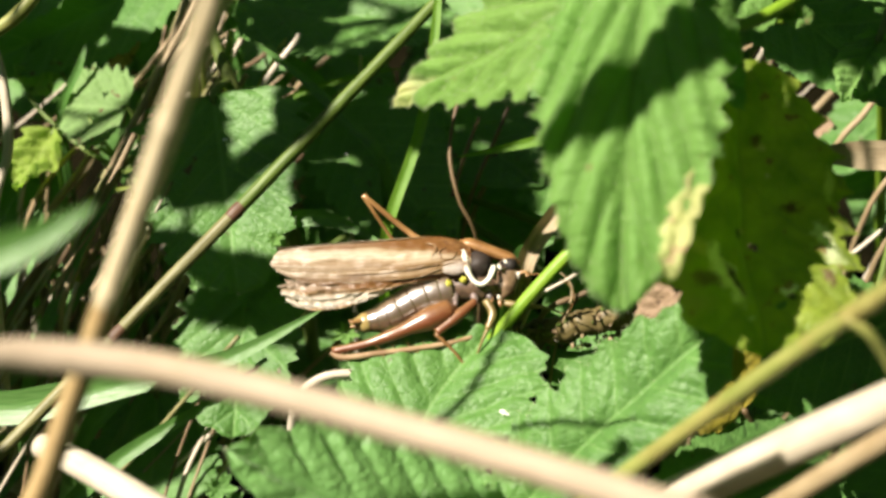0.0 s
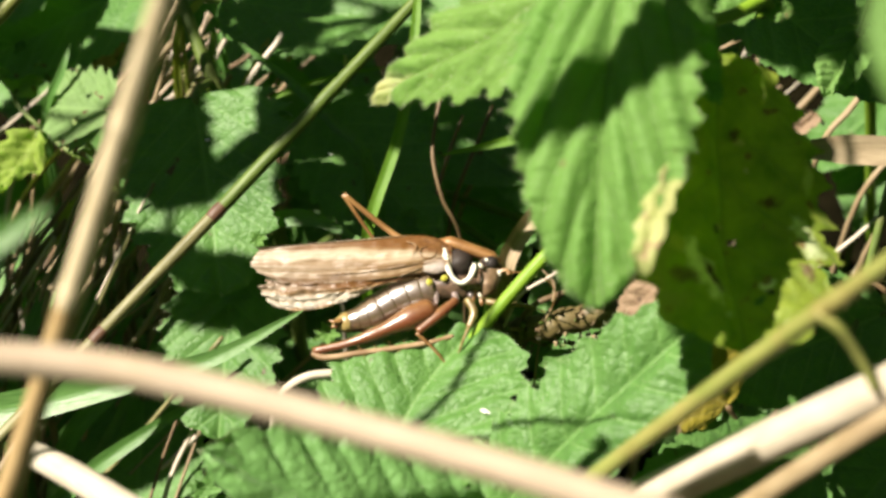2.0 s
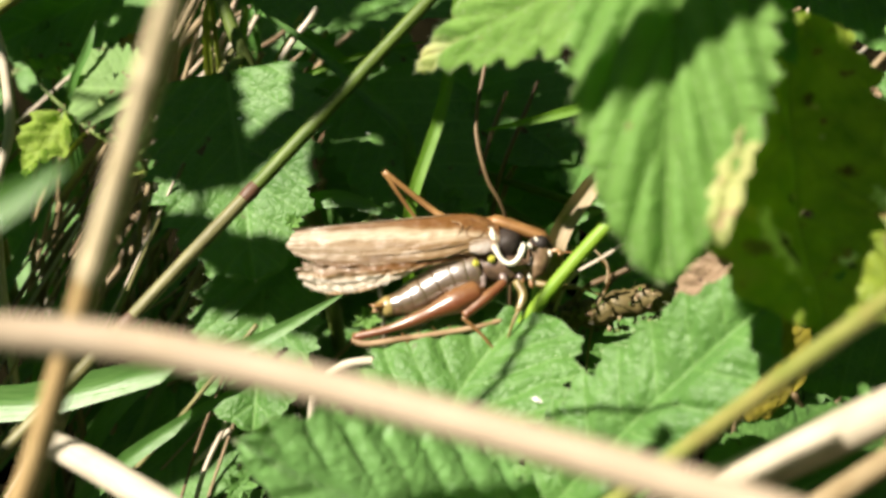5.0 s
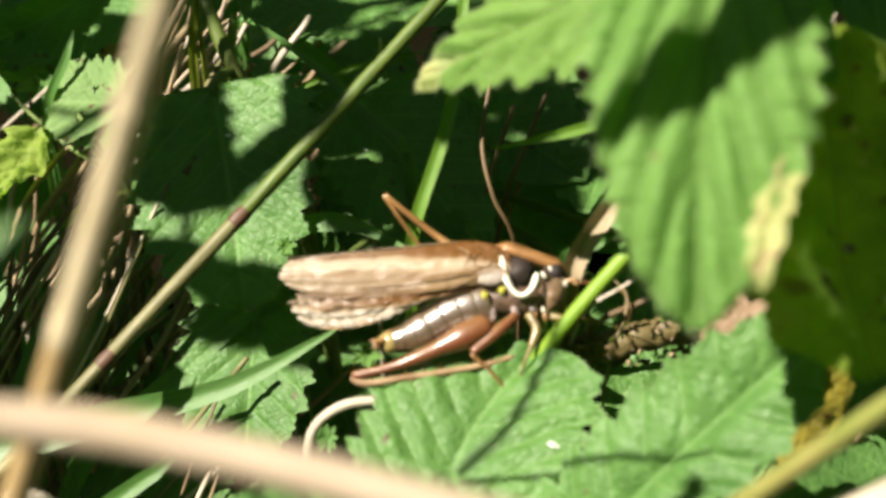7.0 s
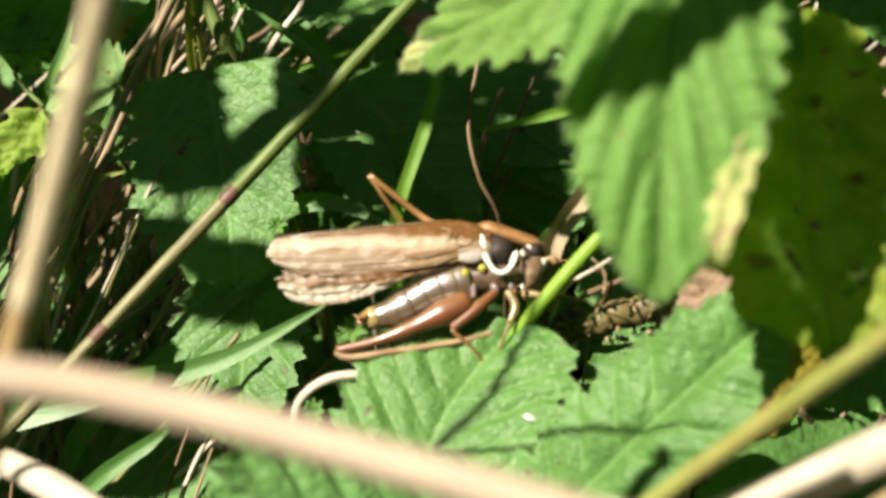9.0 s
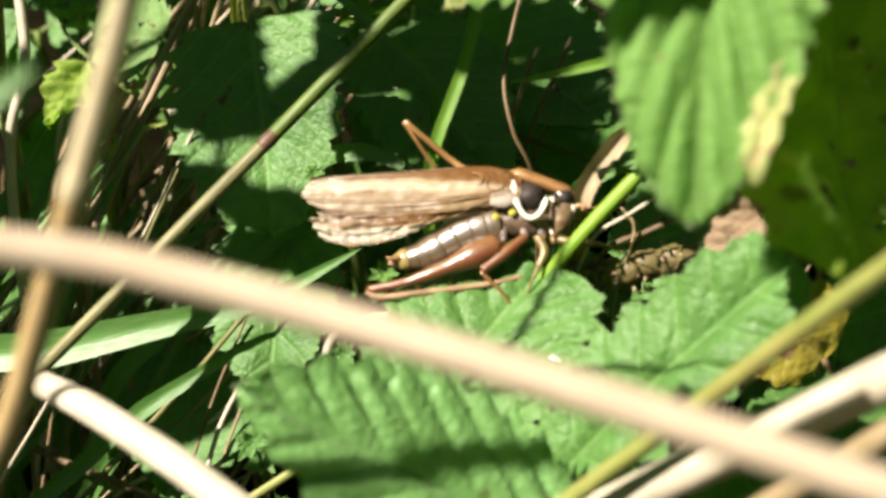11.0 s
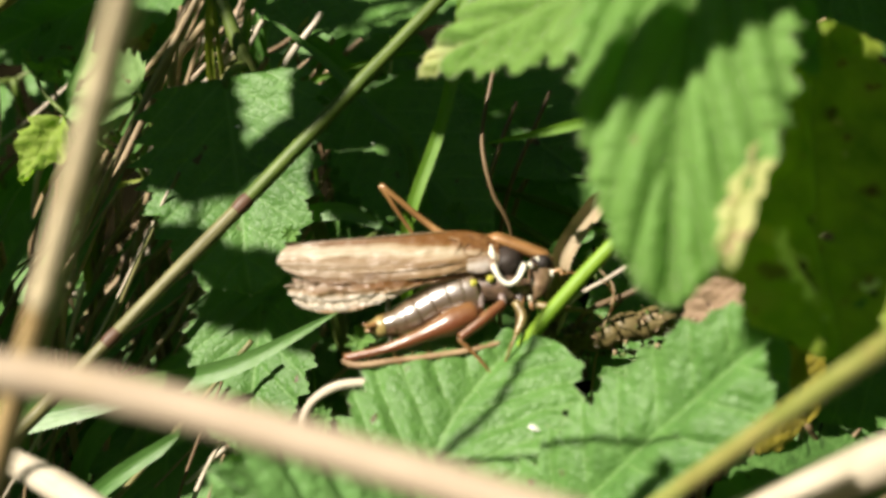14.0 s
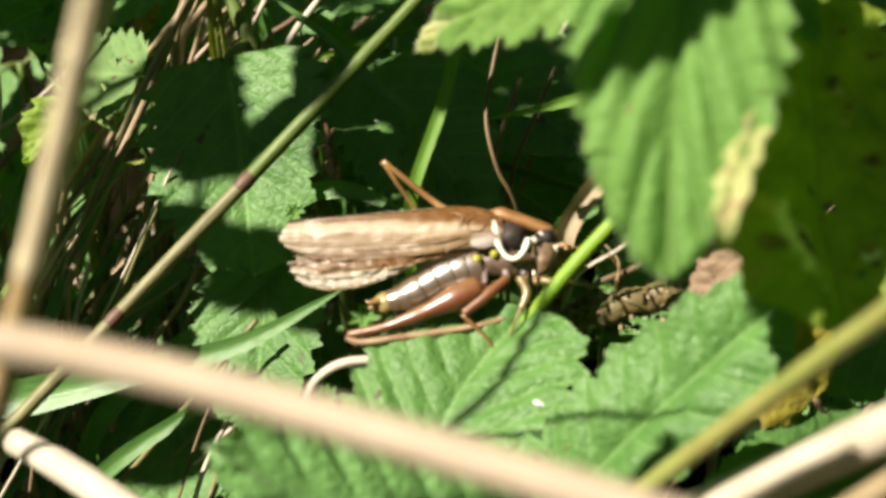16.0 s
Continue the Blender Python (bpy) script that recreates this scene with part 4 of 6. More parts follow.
def plants():
    swaying = plant("nettle_plant", [drop((68.8, 56.7, 58.3)), (46.9, 34.3, 93.2), (34.9, 10.9, 109.0), (29.1, 3.4, 109.7), (23.6, -2.6, 112.0), (17.8, -7.0, 119.1), (16.1, -10.0, 124.7)], 0.7, [
        ((16.2, -6.9, 120.7), (-3.9, -0.3, 102.6), (-0.20, -0.41, 1.04), 12.0, TIPPED, dict(skew=-0.12, hair=1200, nv=48, nu=150, seed=1, teeth=8, tooth=0.34, veins=5, sag=1.6, broad=(0.35, 0.95), quilt=0.75, sweep=2.4, crease=1.0, pucker=0.2, curl=0.5)),
        ((15.7, -8.5, 121.9), (12.8, -30.3, 106.6), (-0.35, -0.51, 0.93), 13.0, PALE, dict(hair=1200, nv=56, nu=150, seed=2, teeth=14, tooth=0.18, veins=3.3, sag=2.0, broad=(0.36, 0.56), quilt=1.0, sweep=3.4, crease=1.1, pucker=0.2, curl=0.6)),
        ((16.3, -7.7, 121.2), (23.8, -12.0, 110.5), (0.30, -0.41, 1.04), 8.0, PALE, dict(seed=3, teeth=9, veins=6)),
        ((24.5, -4.4, 109.9), (24.6, -27.7, 99.6), (0.20, -1.08, 0.30), 16.3, AGED, dict(nv=48, nu=150, seed=4, teeth=8, tooth=0.3, veins=5, broad=(0.45, 0.36), sag=-1.5, quilt=0.6, pucker=0.3, wave=1.0, holes=((0.62, -0.1, 0.35), (0.4, 0.5, 0.25), (0.83, -0.28, 0.3)))),
        ((18.7, -23.3, 115.4), (15.5, -32.0, 111.5), (-0.40, -0.41, 1.04), 2.3, WITHERED, dict(seed=38, teeth=5, tooth=0.55, quilt=0.2, nu=60, nv=16, wave=0.7, broad=(0.6, 0.7))),
        ((29.3, 4.8, 108.2), (24.9, 4.6, 108.1), (0.00, -0.41, 1.04), 3.2, PALE, dict(seed=31, teeth=5, nu=40, nv=10)),
        ((29.6, 4.4, 107.9), (32.5, 4.6, 108.0), (0.00, -0.41, 1.04), 2.4, PALE, dict(seed=32, teeth=5, nu=40, nv=10)),
        ((33.6, 12.2, 107.5), (39.7, 13.2, 105.6), (0.00, -0.41, 1.04), 4.5, PALE, dict(seed=33, teeth=6, nu=40, nv=10)),
    ], "nettle with broad toothed pale green leaves, one ageing and spotted", material=BRIGHTSTALK)
    plant("nettle_plant", [drop((72.5, 66.7, 69.5)), (49.2, 26.5, 99.5), (44.8, 24.3, 104.6)], 0.8, [
        ((28.0, 23.0, 101.6), (46.1, 10.2, 93.3), (0.20, -0.54, 0.89), 12.0, NETTLE, dict(seed=5)),
        ((36.3, 32.5, 97.1), (51.5, 23.6, 93.3), (0.20, -0.41, 1.04), 10.0, NETTLE, dict(seed=6)),
        ((41.2, 13.5, 100.0), (37.0, 7.7, 96.5), (-0.20, -0.41, 1.04), 5.0, PALE, dict(seed=34, teeth=7)),
        ((46.9, 4.3, 71.9), (27.8, -3.4, 69.3), (0.00, -0.54, 0.89), 14.0, NETTLE, dict(seed=35)),
        ((37.2, -10.9, 67.0), (16.2, -22.9, 68.6), (0.00, -0.54, 0.89), 15.0, NETTLE, dict(seed=36)),
        ((54.0, -1.0, 66.0), (40.0, -14.0, 60.0), (0.00, -0.54, 0.89), 15.0, NETTLE, dict(seed=54)),
    ], "nettle with dark green shaded leaves")
    plant("nettle_plant", [drop((62.8, -29.7, 111.8)), (35.1, -49.3, 143.8), (27.8, -51.8, 150.0)], 0.7, [
        ((25.6, -51.3, 149.1), (21.6, -55.5, 142.0), (-0.30, -0.54, 0.89), 8.0, PALE, dict(nv=30, seed=7, quilt=0.2)),
    ], "nettle shoot close by, with a pale leaf")
    plant("nettle_plant", [drop((16.2, -36.6, 51.8)), (11.7, -34.2, 61.9), (5.6, -29.7, 71.4), (2.7, -28.4, 74.4)], 0.7, [
        ((4.8, -23.8, 73.5), (22.7, -17.6, 92.3), (-0.30, -0.44, 1.00), 10.8, NETTLE, dict(skew=-0.01, hair=500, nv=48, nu=150, seed=8, teeth=8, tooth=0.34, veins=7, sag=0.6, broad=(0.3, 0.3), sweep=0.7, quilt=0.55, pucker=0.2)),
        ((-4.2, -23.9, 73.3), (4.7, -6.1, 80.5), (-0.25, -0.41, 1.04), 17.0, NETTLE, dict(hair=500, nv=48, nu=150, seed=9, teeth=9, tooth=0.26, veins=7, skew=-0.13, quilt=0.5, pucker=0.2, broad=(0.35, 0.3), holes=((0.32, 0.22, 0.5), (0.33, -0.15, 0.3)))),
        ((7.2, -33.4, 77.6), (-16.2, -31.5, 93.1), (-0.35, -0.24, 1.23), 14.5, FRESH, dict(hair=600, nv=56, nu=170, seed=10, teeth=10, tooth=0.34, veins=7, sweep=1.3, sag=0.0, quilt=0.55, crease=0.8, pucker=0.18, wave=0.35, broad=(0.5, 0.78))),
        ((5.3, -37.7, 73.0), (14.4, -32.5, 81.8), (0.00, -0.54, 0.89), 7.0, NETTLE, dict(seed=37)),
    ], "nettle with sunlit toothed leaves under the cricket")
    plant("nettle_plant", [drop((-16.0, 34.0, 41.6)), (-18.5, 33.0, 60.0), (-22.6, 31.6, 78.0), (-25.6, 35.6, 84.4), (-29.4, 44.0, 91.5), (-32.5, 52.3, 98.3)], 0.95, [
        ((-24.8, 26.8, 83.1), (-21.4, 8.8, 70.8), (-0.10, -0.51, 0.93), 18.5, NETTLE, dict(hair=400, nv=40, nu=140, seed=11, teeth=9, tooth=0.34, veins=6, broad=(0.22, 0.55))),
        ((-21.5, 19.8, 68.1), (-22.5, 1.4, 56.6), (-0.20, -0.48, 0.97), 14.0, NETTLE, dict(wave=0.3, hair=400, nv=40, nu=140, seed=12, teeth=9, tooth=0.28, broad=(0.5, 0.6), holes=((0.62, 0.35, 0.3), (0.8, 0.5, 0.4)))),
        ((-31.8, 57.6, 80.3), (-57.8, 45.5, 72.7), (-0.10, -0.34, 1.12), 17.0, NETTLE, dict(seed=14, teeth=11)),
        ((-24.3, 47.2, 82.1), (2.3, 40.7, 82.4), (0.00, -0.27, 1.19), 17.0, NETTLE, dict(seed=15, teeth=11)),
        ((-43.4, 55.1, 83.4), (-60.6, 46.2, 79.5), (-0.10, -0.34, 1.12), 13.0, NETTLE, dict(seed=18, teeth=11)),
    ], "nettle with dark green toothed leaves in broken shade")
    plant("ground_ivy_plant", [drop((-38.1, 38.2, 52.7)), (-36.4, 31.7, 66.4), (-36.7, 31.2, 68.9)], 0.4, [
        ((-36.2, 34.9, 75.4), (-43.9, 37.6, 73.9), (-0.30, -0.42, 0.97), 10.5, SPECKLED, dict(seed=13, wave=0.25, fold=0.05, quilt=0.3, pucker=0.2, teeth=6, tooth=0.3, broad=(0.28, 0.32), veins=4, holes=((0.42, 0.25, 0.35), (0.5, -0.4, 0.4)))),
        ((-18.8, 26.6, 78.6), (-14.4, 24.4, 82.2), (0.00, -0.34, 1.12), 3.5, NETTLE, dict(seed=20, teeth=5, wave=1.4)),
        ((-50.0, 43.0, 71.6), (-46.6, 46.4, 74.6), (-0.20, -0.48, 0.97), 4.6, SPECKLED, dict(seed=51, teeth=5, tooth=0.4, wave=1.6, nu=50, nv=16)),
        ((-47.0, 47.0, 73.0), (-49.6, 50.6, 75.0), (0.30, -0.48, 0.97), 4.0, NETTLE, dict(seed=52, teeth=5, tooth=0.4, wave=1.6, nu=50, nv=16)),
        ((-45.8, 37.4, 70.5), (-50.2, 31.4, 66.2), (-0.30, -0.44, 0.97), 5.5, LIMEY, dict(seed=53, teeth=5, tooth=0.45, wave=1.8, nu=50, nv=16)),
    ], "low plant with small rounded scalloped leaves", stalk=0.25)
    plant("nettle_plant", [drop((-6.6, 48.9, 34.7)), (-7.4, 42.3, 60.3), (-11.2, 44.5, 71.7)], 0.7, [
        ((-12.7, 36.3, 74.5), (1.0, 17.9, 69.0), (0.00, -0.48, 0.97), 16.0, NETTLE, dict(seed=16, teeth=11)),
        ((-4.4, 46.2, 70.5), (11.5, 30.1, 67.7), (0.10, -0.54, 0.89), 17.0, NETTLE, dict(seed=21, teeth=11)),
        ((8.0, 44.8, 69.0), (17.7, 23.2, 65.9), (0.10, -0.54, 0.89), 15.0, NETTLE, dict(seed=22, teeth=11)),
        ((-1.7, 42.5, 57.4), (11.9, 28.0, 56.3), (-0.10, -0.54, 0.89), 15.0, NETTLE, dict(seed=24, teeth=11)),
        ((23.5, 39.4, 60.0), (10.0, 31.7, 57.5), (-0.20, -0.54, 0.89), 13.0, NETTLE, dict(seed=25, teeth=11)),
        ((25.4, 20.6, 63.1), (11.0, 15.2, 63.0), (-0.20, -0.54, 0.89), 13.0, NETTLE, dict(seed=26, teeth=11)),
        ((24.2, 8.2, 61.2), (10.5, 2.2, 60.6), (-0.20, -0.54, 0.89), 13.0, NETTLE, dict(seed=28, teeth=11)),
        ((-33.1, 14.3, 50.0), (-33.3, -1.5, 41.5), (0.00, -0.54, 0.89), 15.0, NETTLE, dict(seed=23, teeth=11)),
    ], "nettle low in the shade with dark leaves")
    plant("nettle_plant", [drop((-66.7, 75.4, 43.6)), (-66.7, 78.4, 28.6), (-66.7, 77.4, 46.6)], 0.7, [
        ((-68.7, 77.4, 46.6), (-80.7, 63.4, 37.6), (-0.10, -0.48, 0.97), 17.0, NETTLE, dict(seed=57, teeth=11)),
        ((-65.7, 79.4, 46.6), (-51.7, 81.4, 49.6), (0.00, -0.54, 0.89), 16.0, NETTLE, dict(seed=58, teeth=11)),
        ((-67.7, 75.4, 35.6), (-56.7, 61.4, 29.6), (-0.10, -0.54, 0.89), 16.0, NETTLE, dict(seed=59, teeth=11)),
    ], "nettle behind the ground ivy")
    return swaying


SWAYING = plants()


# ---- dead and yellow leaves ----
def fallen(label, mat, base, tip, face_to, width, category="leaf", **more):
    p = thing("dead_leaf", base, label, category)
    part("leaf_blade", leaf(base, tip, face_to, width, nu=50, nv=14, **more), mat, p)
    part("leaf_stalk", rod([V(base) + (V(base) - V(tip)) * 0.5 + Vector((0, 1, -4)), base], [(0, 0.25), (1, 0.3)], 6, 8), BROWN, p)


fallen("pinkish-tan dead leaf lying on the mossy stem", DEAD, (22.5, -7.1, 89.1), (17.1, -9.1, 82.3), (-0.40, -0.41, 1.04), 5.0, seed=41, teeth=6, wave=1.2, fold=0.3)
fallen("yellowing leaf low beside the green stem", YELLOW, (28.4, -9.5, 73.2), (20.6, -7.6, 79.6), (-0.45, -0.5, 0.9), 9.5, seed=42, teeth=6, wave=1.0, fold=0.3)
fallen("curled tan dead leaf scrap under the toothed leaf", DEAD, (-5.1, -10.6, 74.7), (-8.4, -12.1, 71.6), (-0.30, -0.54, 0.89), 2.2, seed=43, teeth=4, wave=0.8, fold=0.5)
fallen("pale dead leaf among the straws", DEAD, (47.7, 44.9, 66.1), (43.7, 41.3, 65.1), (0.00, -0.48, 0.97), 2.6, seed=44, teeth=4, fold=0.3)
fallen("reddish dead leaf behind the dry stems", DEAD, (-38.1, 54.9, 74.3), (-40.8, 48.6, 70.2), (0.00, -0.48, 0.97), 4.0, seed=45, teeth=5, fold=0.3)


# ---- grass blades ----
def blades():
    for points, half, mat, label, more in (
        ([drop((-6.0, 8.2, 76.2)), (-5.6, 4.1, 82.1), (-5.1, 5.0, 84.6), (-2.1, 11.8, 90.7), (-0.5, 21.6, 98.6), (-0.3, 29.4, 104.2)], 0.56, BRIGHTGRASS, "upright bright green grass blade", {}),
        ([drop((-63.1, -5.9, 57.5)), (-50.8, -3.0, 63.8), (-41.1, -3.0, 66.7), (-31.8, -2.3, 69.0), (-21.7, -0.6, 70.8), (-12.0, 1.9, 75.2)], 1.75, PALEGRASS, "pale green arching grass blade", dict(tip=0.6)),
        ([drop((-51.6, -14.3, 45.2)), (-45.4, -11.8, 51.0), (-39.1, -8.3, 56.3), (-33.5, -5.7, 60.8), (-25.5, -2.3, 64.6), (-20.2, -0.4, 66.6)], 0.85, GRASS, "green grass blade below the arching one", dict(tip=0.4)),
        ([drop((-29.1, 59.4, 61.3)), (-24.8, 48.7, 76.3), (-19.5, 43.8, 76.8), (-14.2, 41.1, 73.8), (-9.7, 39.0, 68.6)], 0.85, GRASS, "green grass blade under the nettle leaf", dict(tip=0.3)),
        ([drop((-44.0, -50.0, 101.5)), (-30.4, -50.7, 125.9), (-22.3, -50.5, 130.1), (-19.7, -49.7, 130.9), (-17.5, -48.7, 131.9)], 0.95, GRASS, "green grass blade close by", dict(tip=0.4)),
        ([drop((6.5, 11.7, 68.2)), (7.4, 5.4, 79.1), (8.8, 4.6, 81.1), (12.7, 4.1, 83.5)], 0.6, GRASS, "short green blade behind the cricket's head", {}),
        ([drop((6.4, 6.0, 70.7)), (7.5, 0.8, 79.9), (8.2, 1.9, 82.6), (10.7, 5.1, 84.6), (12.8, 8.2, 85.2)], 0.9, DRYBLADE, "folded dry brown grass blade behind the cricket", dict(tip=0.25, fold=0.9)),
        ([drop((58.7, 2.6, 87.9)), (48.9, 2.0, 93.3), (42.4, 1.8, 94.5), (37.2, 2.0, 94.7), (31.8, 2.8, 94.1)], 1.35, DRYBLADE, "broad dry tan grass blade", dict(tip=0.3, fold=0.25)),
        ([drop((-6.6, 22.9, 77.6), 1.0, -1.0), (-6.6, 22.9, 77.6), (-10.4, 26.7, 79.6), (-16.2, 32.7, 81.8), (-22.0, 36.1, 84.5)], 0.62, GRASS, "dark green grass blade hanging behind the olive stem", dict(tip=0.4)),
        ([drop((-21.6, 52.8, 54.0)), (-18.1, 34.9, 76.0), (-14.8, 35.2, 77.8), (-9.0, 36.3, 79.0), (-4.5, 37.7, 79.0)], 0.35, BRIGHTGRASS, "thin green grass blade", dict(fold=0.8)),
        ([drop((-25.4, 54.3, 55.7)), (-21.0, 35.0, 77.5), (-19.0, 36.6, 80.8), (-17.7, 38.4, 82.8)], 0.42, YELLOWGRASS, "short yellow-green blade beside a pale straw", dict(tip=0.15)),
        ([drop((1.5, 52.9, 54.1)), (-4.4, 38.2, 67.6), (1.9, 34.6, 72.6), (8.2, 33.7, 74.6)], 0.5, GRASS, "green blade in the shade behind the cricket", {}),
        ([drop((-23.9, 27.1, 55.3)), (-17.8, 16.2, 73.1), (-13.1, 15.6, 75.4), (-6.4, 12.4, 74.9)], 0.9, GRASS, "dark green blade in shade behind the cricket", {}),
        ([drop((23.4, 29.5, 72.9)), (15.2, 15.2, 88.5), (11.1, 12.7, 88.6), (6.6, 11.9, 87.8), (1.3, 12.0, 86.4)], 0.5, BRIGHTGRASS, "sunlit green blade lying behind the cricket", {}),
        ([drop((-34.4, 59.4, 61.3)), (-27.4, 37.9, 85.3), (-25.7, 38.1, 87.0), (-24.1, 39.2, 88.2)], 0.5, YELLOWGRASS, "short yellow-green grass shoot", dict(tip=0.3)),
        ([drop((-48.6, 36.2, 50.5)), (-42.7, 29.1, 63.5), (-39.7, 29.4, 66.8), (-35.8, 29.4, 68.3)], 0.6, YELLOWGRASS, "small bright green blade in the straw", dict(tip=0.5)),
        ([drop((-52.4, 52.9, 54.1)), (-44.8, 37.6, 72.9), (-42.3, 39.3, 77.8), (-41.3, 41.4, 80.2)], 0.5, GRASS, "green blade beside the scalloped leaf", {}),
    ):
        p = thing("grass_shoot", points[0], label, "grass")
        part("sheath", rod(points[:2], [(0, half * 0.7), (1, half * 0.55)], 6, 8), mat, p)
        part("blade", blade(points, half, OUT, **more), mat, p)


blades()


